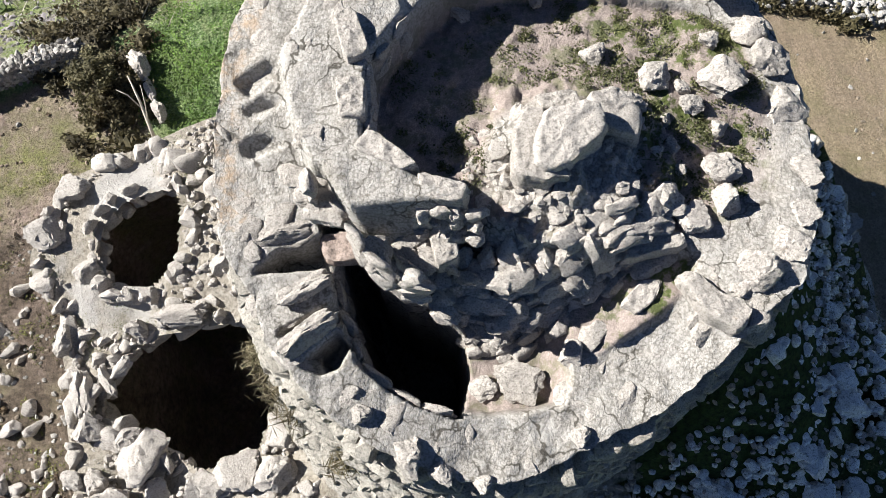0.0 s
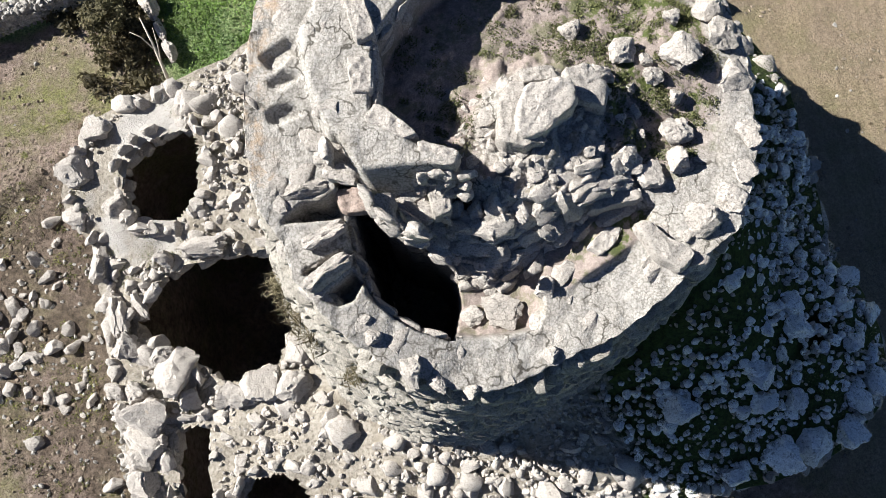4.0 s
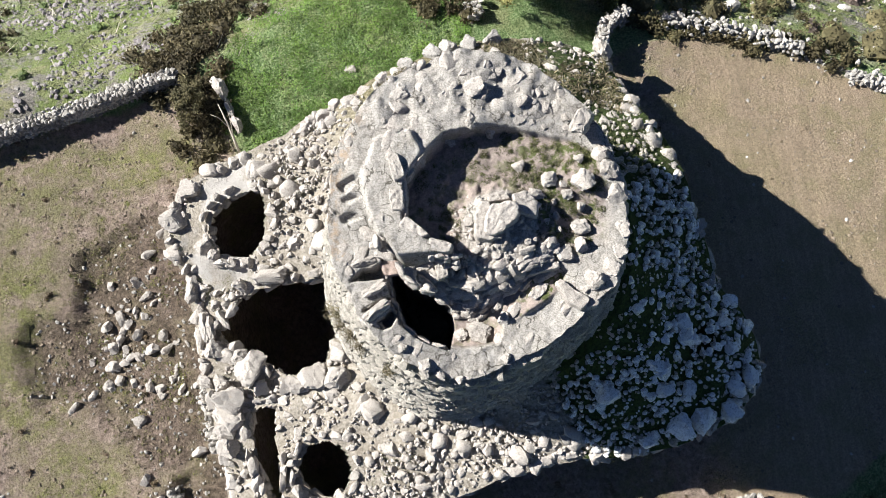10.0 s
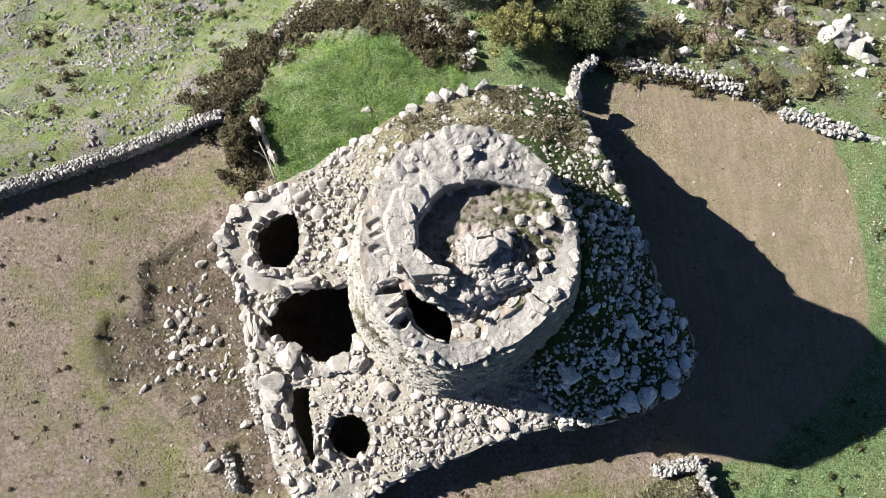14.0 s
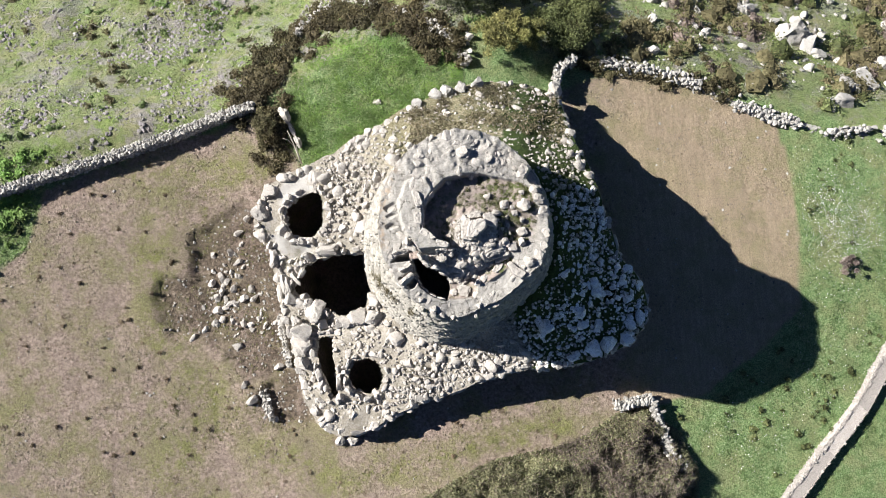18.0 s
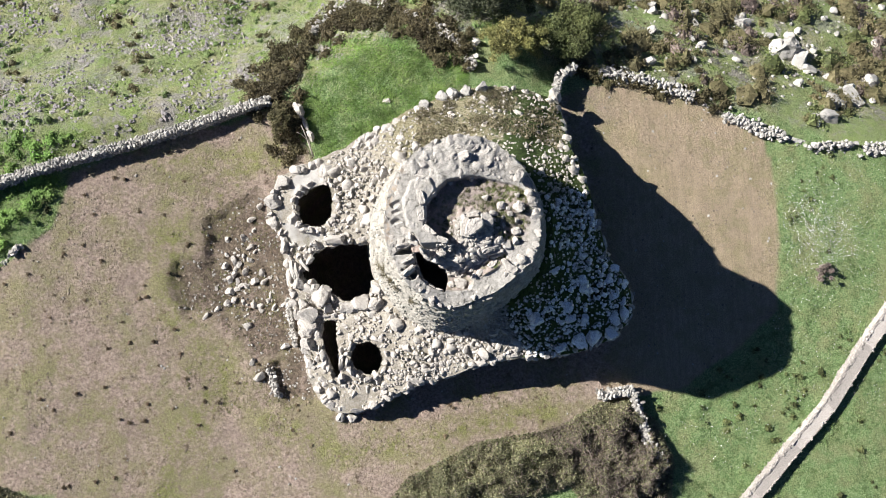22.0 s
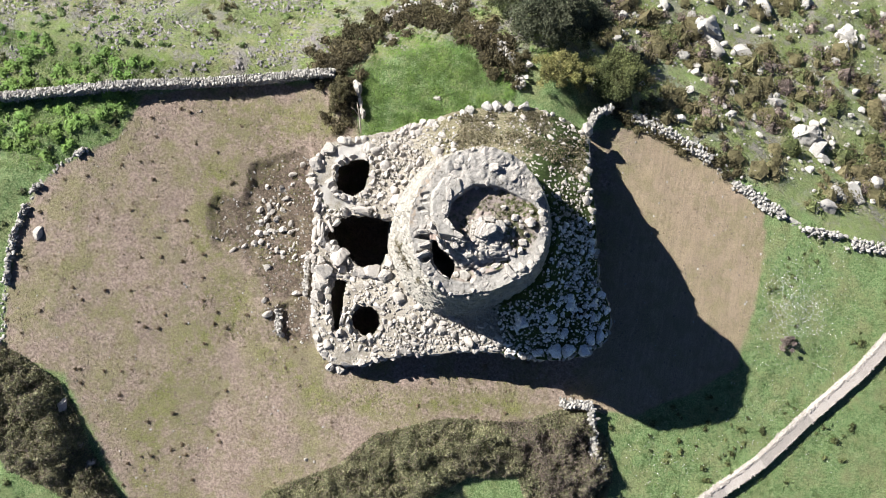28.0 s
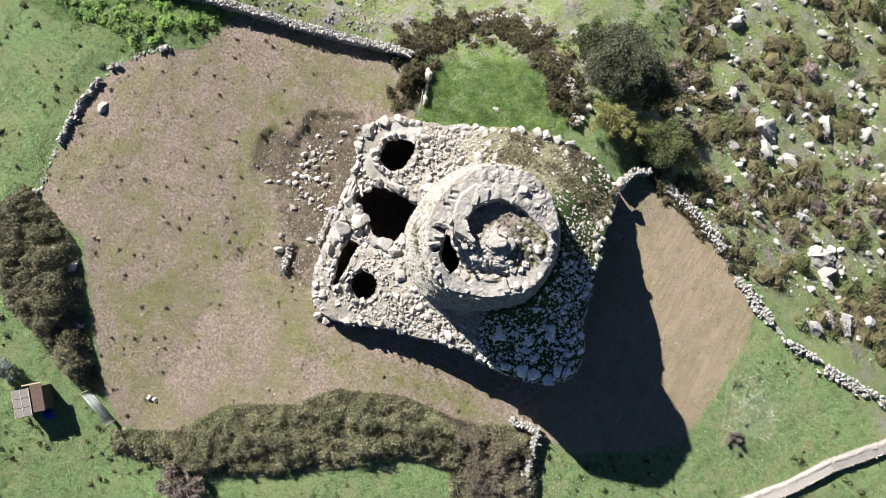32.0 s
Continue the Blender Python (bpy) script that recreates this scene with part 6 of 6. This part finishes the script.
def plants():
    tree(3.4, 23.9, 4.8, (3.1, 2.7, 2.3), LEAF_GREY, "dark grey-green evergreen tree on the slope", 0.22, 210, 75, 0.13)
    tree(7.2, 24.4, 3.9, (1.9, 1.8, 1.7), LEAF_GREY, "grey-green evergreen tree on the slope", 0.18, 120, 70, 0.12)
    tree(0.8, 24.6, 3.6, (1.7, 1.6, 1.5), LEAF_DARK, "dark evergreen tree on the slope", 0.16, 90, 70, 0.12)
    tree(10.4, 19.7, 2.8, (2.25, 2.05, 1.5), LEAF_BUSH, "rounded dark green bush by the field wall", 0.14, 150, 75, 0.11)
    tree(5.3, 18.7, 2.0, (1.7, 1.4, 1.1), LEAF_LIME, "yellow-green bush in flower by the tower", 0.1, 90, 70, 0.1)
    tree(7.0, 18.9, 1.9, (1.2, 1.1, 1.0), LEAF_LIME, "yellow-green bush by the tower", 0.1, 70, 70, 0.1)
    tree(29.5, 55, 4.0, (3.0, 2.6, 2.2), LEAF_DARK, "dark evergreen tree far down the hillside", 0.2, 120, 60, 0.16)
    tree(-11.6, 13.3, 1.5, (0.9, 1.1, 0.8), LEAF_SCRUB, "dark brown-green bush by the bastion", 0.08, 50, 60, 0.09)
    tree(-27.3, -25.2, 1.4, (0.85, 0.8, 0.8), LEAF_SILVER, "silvery grey bush beside the shed", 0.07, 40, 50, 0.09)
    tree(-10.2, -26.0, 1.3, (1.9, 1.4, 0.8), LEAF_DEAD, "bare brown bramble bush", 0.08, 70, 60, 0.12)
    tree(28.2, 0.9, 0.7, (0.8, 0.7, 0.45), LEAF_DEAD, "dry brown bush round a pale stone", 0.05, 25, 40, 0.09)
    boulder("pasture_stone", 28.15, 1.2, float(land(28.15, 1.2)) + 0.1, 0.3, "pale stone beside a dry bush in the pasture", "fallen stones in the field")
    hedge(HEDGE_S, 80000, 1.5, LEAF_BRAMBLE, "bramble_hedge", "broad olive-brown bramble thicket along the field", 0.085, 11000)
    hedge([(6.0, -9.9), (9.6, -8.8), (12.9, -7.9), (15.0, -9.7), (16.0, -12.5), (15.0, -16.5), (11, -16), (8.8, -13.4)], 9000, 1.6, LEAF_DEAD, "dry_bramble", "leafless purple-brown bramble over a broken wall", 0.07, 5000)
    hedge(HEDGE_W, 30000, 1.6, LEAF_BRAMBLE, "bramble_hedge", "dense olive-brown hedge at the field's corner", 0.095, 7000)
    # scrub over the northern slope
    west, east = [], []
    for x, y in rng.uniform((-50, 12.5), (46, 54), (9000, 2)):
        d = y - np.interp(x, EDGE_X, EDGE_Y)
        thick = fbm(x / 4.5, y / 4.5, 33, 3)
        if d < 0.7 or inside(x, y, PATCH) > -0.2:
            continue
        if x > 8 and thick > -0.16 and len(east) < 1150:
            east.append((x, y, 0.35 + 1.1 * rng.uniform() ** 2.2))
        elif x <= 8 and thick > 0.0 and len(west) < 900:
            west.append((x, y, 0.1 + 0.4 * rng.uniform() ** 2))
    shrubs("hillside_scrub", east[0::2] + east[1::4], LEAF_SCRUB, "low brown-green scrub over the rocky hillside", 125, 0.09)
    shrubs("green_scrub", east[3::8], LEAF_BUSH, "fresh green bushes on the rocky hillside", 130, 0.1)
    shrubs("dry_scrub", east[7::8], LEAF_DEAD, "leafless pinkish-brown bushes on the rocky hillside", 110, 0.11)
    dark = [(x, y, rng.uniform(0.2, 0.5)) for x, y in rng.uniform((-48, 16), (0, 42), (420, 2)) if y > np.interp(x, EDGE_X, EDGE_Y) + 1 and fbm(x / 3, y / 3, 97) > 0.05]
    shrubs("slope_bushes", dark, LEAF_SCRUB, "small dark bushes dotted over the stony slope", 90, 0.09)
    shrubs("slope_herbs", west, LEAF_GRASS, "green herbs dotted over the pale slope", 60, 0.08)
    q = rng.uniform((-50, 12.5), (46, 50), (70000, 2))
    q = q[(q[:, 1] > np.interp(q[:, 0], EDGE_X, EDGE_Y) + 0.6) & (fbm(q[:, 0] / 1.3, q[:, 1] / 1.3, 48) > -0.1) & (inside(q[:, 0], q[:, 1], PATCH) < 0)]
    v, f = leaves(np.c_[q, land(q[:, 0], q[:, 1]) + rng.uniform(0.02, 0.2, len(q))], 0.13, 0.2, 0.2)
    thing("dry_grass", "pale dry grass and herbs on the hillside", "grass", "", "stuff", mesh_of("dry_grass", v, f, LEAF_STRAW))
    ring = []
    line = [(-13.2, 15.2), (-12.0, 17.6), (-10.3, 20.6), (-7.5, 22.0), (-4.0, 21.8), (-0.8, 20.4), (1.8, 18.6)]
    for (ax, ay), (bx, by) in zip(line, line[1:]):
        for _ in range(34):
            u, r = rng.uniform(), rng.uniform(0.4, 0.85)
            x, y = ax + (bx - ax) * u + rng.normal() * 0.9, ay + (by - ay) * u + rng.normal() * 0.9
            if inside(x, y, PATCH) < 0.1:
                ring.append((x, y, r))
    ring += [(10.8 + 0.45 * k, 16.9 - 0.11 * k + rng.normal() * 0.35, rng.uniform(0.35, 0.65)) for k in range(26)]
    ring += [(-11.0 + rng.normal() * 0.55, 13.6 + rng.normal() * 1.3, rng.uniform(0.35, 0.75)) for _ in range(30)]
    shrubs("heath", ring, LEAF_HEATH, "dark brown heath bushes round the green hollow", 190, 0.09)
    q = np.r_[scatter(PATCH, 6000), rng.uniform((-50, -36), (46, 14), (150000, 2))]
    keep = (inside(q[:, 0], q[:, 1], PATCH) > -0.2) | ((inside(q[:, 0], q[:, 1], FIELD) < -0.1) & (deck(q[:, 0], q[:, 1])[1] > 1.03) & (q[:, 1] < np.interp(q[:, 0], EDGE_X, EDGE_Y)))
    keep &= fbm(q[:, 0] / 1.6, q[:, 1] / 1.6, 44) + rng.uniform(-0.35, 0.35, len(q)) > 0.0
    q = q[keep]
    v, f = leaves(np.c_[q, land(q[:, 0], q[:, 1]) + rng.uniform(0.02, 0.16, len(q))], 0.085, 0.2, 0.3)
    thing("pasture_grass", "green grass and broad-leaved weeds of the pasture", "grass", "", "stuff", mesh_of("grass", v, f, LEAF_GRASS))
    q = np.r_[scatter(LUSH, 48000), rng.uniform((-50, 2), (-26, 13), (52000, 2))]
    q = q[(inside(q[:, 0], q[:, 1], FIELD) < 0.1) | (inside(q[:, 0], q[:, 1], LUSH) > 0)]
    q = q[deck(q[:, 0], q[:, 1])[1] > 1.02]
    q = q[fbm(q[:, 0] / 0.9, q[:, 1] / 0.9, 46) + rng.uniform(-0.4, 0.4, len(q)) > -0.05]
    v, f = leaves(np.c_[q, land(q[:, 0], q[:, 1]) + rng.uniform(0.02, 0.14, len(q))], 0.058, 0.6, 0.35)
    thing("lush_grass", "bright lush grass in the hollow and the field corner", "grass", "", "stuff", mesh_of("lush_grass", v, f, LEAF_LUSH))
    clumps = [(x, y, 0.12 + 0.3 * rng.uniform() ** 2) for x, y in rng.uniform((-48, -36), (46, 12), (2600, 2)) if inside(x, y, FIELD) < -0.5 and fbm(x / 2.2, y / 2.2, 101) > 0.05 and y < np.interp(x, EDGE_X, EDGE_Y) and inside(x, y, HEDGE_S) < -0.3]
    shrubs("pasture_weeds", clumps[:700], LEAF_BUSH, "low clumps of darker weeds in the pasture", 40, 0.09)
    lush = [(x, y, rng.uniform(0.2, 0.6)) for x, y in rng.uniform((-50, 3), (-27, 13), (340, 2)) if inside(x, y, FIELD) < -0.8]
    shrubs("lush_weeds", lush, LEAF_LUSH, "mounds of bright green weeds in the field corner", 100, 0.1, 1.3)
    q = np.r_[rng.uniform((24, -9), (34, 10), (700, 2)), rng.normal((28.3, 4.0), (1.7, 1.8), (1300, 2)), rng.normal((20, -10.5), (2.5, 1.5), (160, 2))]
    q = q[inside(q[:, 0], q[:, 1], FIELD) < -0.3]
    v, f = leaves(np.c_[q, land(q[:, 0], q[:, 1]) + 0.17], 0.036, 1.0, 0.8)
    thing("meadow_flowers", "tiny white flowers in the green pasture", "flowers", "", "stuff", mesh_of("meadow_flowers", v, f, FLOWER))
    q = rng.uniform((-48, 15), (-8, 40), (420, 2))
    v, f = leaves(np.c_[q, land(q[:, 0], q[:, 1]) + 0.2], 0.6, 1.0, 0.035)
    thing("dry_twigs", "bleached dead twigs strewn over the slope", "twigs", "", "stuff", mesh_of("dry_twigs", v, f, DEADWOOD))
    # rosettes in the bare field
    pts = []
    for x, y in scatter(FIELD, 520):
        if deck(x, y)[1] > 1.05 and (x < 12 or rng.uniform() < 0.15) and fbm(x / 5, y / 5, 66) > -0.3:
            r = 0.05 + 0.17 * rng.uniform() ** 2
            pts.append(rng.normal(size=(40, 3)) * (0.55 * r, 0.55 * r, 0.16 * r) + (x, y, float(land(x, y)) + 0.03))
    v, f = leaves(np.concatenate(pts), 0.04, 0.7)
    thing("field_weeds", "small dark weed tufts dotted over the bare soil", "weeds", "", "stuff", mesh_of("weeds", v, f, LEAF_WEED))
    big = [(x, y, rng.uniform(0.1, 0.2)) for x, y in scatter(FIELD, 190) if x < 9 and deck(x, y)[1] > 1.06 and fbm(x / 6, y / 6, 67) > -0.12 - 0.25 * (x < -17)]
    shrubs("weed_tufts", big, LEAF_WEED, "dark dry weed mounds dotted over the bare field", 110, 0.05, 0.2)
    pts = []
    for x, y in np.r_[scatter([(-21, -6), (-21, 9), (-12, 11), (-10, 9.5), (-12, 4), (-10.5, -8), (-14, -9)], 1500), scatter([(-8, -8.6), (-7, -12), (6, -9), (10, -7.2), (4, -6), (-3, -7)], 260)]:
        if deck(x, y)[1] > 1.02 and fbm(x / 1.7, y / 1.7, 68) + rng.uniform(-0.25, 0.25) > 0.05:
            pts.append(rng.normal(size=(14, 3)) * (0.07, 0.07, 0.02) + (x, y, float(land(x, y)) + 0.03))
    v, f = leaves(np.concatenate(pts), 0.035, 0.4)
    thing("soil_moss", "tiny olive-green herbs in the soil round the ruin", "weeds", "", "stuff", mesh_of("moss", v, f, LEAF_HERB))
    # tufts on the ruin
    pts = []
    for _ in range(900):
        a = rng.uniform(-1.1, 2.1)
        v_ = math.sqrt(rng.uniform(0.45, 0.97))
        edge = float(np.interp(a, RIM_T, RIM_R))
        x, y = TOWER[0] + v_ * edge * math.cos(a), TOWER[1] + v_ * edge * math.sin(a)
        z = float(deck(x, y)[0])
        pts.append(rng.normal(size=(30, 3)) * (0.15, 0.15, 0.03) + (x, y, z - 0.02))
    for _ in range(420):
        a, v_ = rng.uniform(2.3, 4.35), math.sqrt(rng.uniform(0.4, 0.95))
        edge = float(np.interp((a + math.pi) % (2 * math.pi) - math.pi, RIM_T, RIM_R))
        x, y = TOWER[0] + v_ * edge * math.cos(a), TOWER[1] + v_ * edge * math.sin(a)
        if max(float(inside(x, y, h)) for h in HOLES) < -0.15 and fbm(x / 0.9, y / 0.9, 103) > 0.08 and math.hypot((x - TOWER[0]) / 6.3, (y - TOWER[1]) / 6.7) > 1:
            pts.append(rng.normal(size=(34, 3)) * (0.13, 0.13, 0.025) + (x, y, float(deck(x, y)[0]) - 0.06))
    for _ in range(420):
        x, y = rng.uniform((-0.6, 2.9), (4.9, 6.4))
        z, earth = crest(x, y)
        if earth > 0.5 and (x > 2.2 or rng.uniform() < 0.4):
            r = rng.uniform(0.04, 0.1)
            g = rng.normal(size=(70, 3))
            g[:, 2] = 2.2 * np.exp(-0.5 * (g[:, :2] ** 2).sum(1)) * rng.uniform(0, 1, 70)
            pts.append(g * (r, r, 0.025) + (x, y, float(z)))
    q = [(x, y) for x, y in rng.uniform((-1.5, 9.5), (9, 15), (9000, 2)) if 0.62 < deck(x, y)[1] < 0.97 and fbm(x / 0.8, y / 0.8, 99) > -0.05]
    q = np.array(q)
    v, f = leaves(np.c_[q, deck(q[:, 0], q[:, 1])[0] + rng.uniform(-0.05, 0.12, len(q))], 0.16, 0.2, 0.16)
    thing("dry_weeds", "dry brown weeds over the bastion's grassy edge", "weeds", "", "stuff", mesh_of("dry_weeds", v, f, LEAF_STALK))
    v, f = leaves(np.concatenate(pts), 0.021, 0.5)
    thing("ruin_weeds", "low green weeds growing among the ruin's stones", "weeds", "", "stuff", mesh_of("weeds", v, f, LEAF_MOSS))
    tuft = []
    for a, z in ((-2.72, 8.2), (-2.66, 7.6), (-2.55, 8.4), (-2.44, 8.9), (-2.2, 9.6), (-2.8, 6.8)):
        r = float(tower_radius(a, z)) + 0.05
        tuft.append(rng.normal(size=(130, 3)) * (0.13, 0.13, 0.16) + (TOWER[0] + r * math.cos(a), TOWER[1] + r * math.sin(a), z))
    v, f = leaves(np.concatenate(tuft), 0.16, 0.1, 0.07)
    thing("wall_tufts", "dry grass tufts growing from the tower's wall", "grass", "", "stuff", mesh_of("wall_tufts", v, f, LEAF_STALK))
    stick = thing("dead_trunk", "thin bleached dead trunk leaning by the bastion", "branch")
    part("stem", tube("stem", [(-9.15, 10.55, 0.3), (-9.3, 11.2, 0.75), (-9.5, 11.9, 1.1), (-9.75, 12.6, 1.5)], [0.07, 0.06, 0.045, 0.02], DEADWOOD), stick)
    part("twig", tube("twig", [(-9.4, 11.6, 0.95), (-9.8, 12.0, 1.3), (-10.1, 12.1, 1.5)], [0.03, 0.02, 0.01], DEADWOOD), stick)
    part("twig", tube("twig", [(-9.3, 11.1, 0.7), (-9.25, 11.7, 1.2), (-9.3, 12.2, 1.5)], [0.03, 0.02, 0.01], DEADWOOD), stick)


plants()


# ---- shed and gate ----
def shed():
    base = float(land(-24.1, -26.1))
    ob = thing("garden_shed", "small shed with grey sheet and brown plywood roof", "shed", m=pose(-24.05, -26.1, base, 0, 0, 42) @ Matrix.Scale(0.87, 4))
    for name, at, size in (("wall", (0, 1.1, 0.85), (2.5, 0.05, 1.7)), ("wall", (0, -1.1, 0.85), (2.5, 0.05, 1.7)), ("wall", (-1.25, 0, 0.85), (0.05, 2.15, 1.7)), ("wall", (1.25, 0, 0.85), (0.05, 2.15, 1.7))):
        part(name, box(name, at, size, PLY), ob)
    roof = part("plywood_roof", box("plywood_roof", (0.85, 0.15, 1.75), (1.1, 2.6, 0.05), PLY), ob)
    for i, j in itertools.product(range(2), range(3)):
        part("roof_sheet", box("roof_sheet", (-0.98 + 0.78 * i, -0.95 + 0.86 * j, 1.84), (0.74, 0.82, 0.04), SHEET, 0.01), ob)
    for x in (-1.38, -0.59, 0.2):
        part("batten", box("batten", (x, -0.09, 1.875), (0.06, 2.6, 0.03), TIMBER), ob)
    part("fascia", box("fascia", (0.5, 1.5, 1.74), (1.9, 0.12, 0.05), TIMBER), ob)
    tarp = thing("blue_tub", "bright blue plastic tub beside the shed", "tub", m=pose(-22.55, -26.65, base, 0, 0, 20))
    bm = bmesh.new()
    bmesh.ops.create_cone(bm, segments=18, radius1=0.32, radius2=0.42, depth=0.5, cap_ends=False)
    bmesh.ops.create_circle(bm, segments=18, radius=0.32, cap_ends=True, matrix=Matrix.Translation((0, 0, -0.24)))
    bmesh.ops.translate(bm, verts=bm.verts[:], vec=(0, 0, 0.3))
    me = bpy.data.meshes.new("tub")
    bm.to_mesh(me)
    bm.free()
    me.materials.append(TARP)
    part("bowl", me, tarp)
    part("cloth", mesh_of("cloth", *rock_arrays(900, 3, 2.2, 5), TARP, True), tarp, m=Matrix.LocRotScale(Vector((0.1, -0.25, 0.42)), None, Vector((0.5, 0.3, 0.12))))


def gate():
    a, b = Vector((-20.9, -23.7, 0)), Vector((-17.9, -24.7, 0))
    base = float(land(-19.4, -24.2))
    way = b - a
    ob = thing("field_gate", "galvanised steel mesh gate in the hedge gap", "gate", m=pose(a.x, a.y, base, 0, 0, math.degrees(math.atan2(way.y, way.x))) @ pose(0, 0, 0, 7, 0, 0))
    n = way.length
    for z in (0.12, 0.65, 1.25):
        part("rail", tube("rail", [(0, 0, z), (n, 0, z)], [0.03, 0.03], STEEL), ob)
    for k in range(25):
        part("bar", tube("bar", [(n * k / 24, 0, 0.12), (n * k / 24, 0, 1.25)], [0.02 if k % 24 else 0.035] * 2, STEEL, 6), ob)
    for k in range(9):
        part("wire", tube("wire", [(0, 0.01, 0.2 + 0.115 * k), (n, 0.01, 0.2 + 0.115 * k)], [0.016, 0.016], STEEL, 5), ob)
    for x in (-0.12, n + 0.12):
        part("post", tube("post", [(x, 0, -0.2), (x, 0, 1.4)], [0.06, 0.05], TIMBER), ob)


shed()
gate()

# ---- pieces of walls last ----
bastion_stones()
tower_courses()
tower_edges()
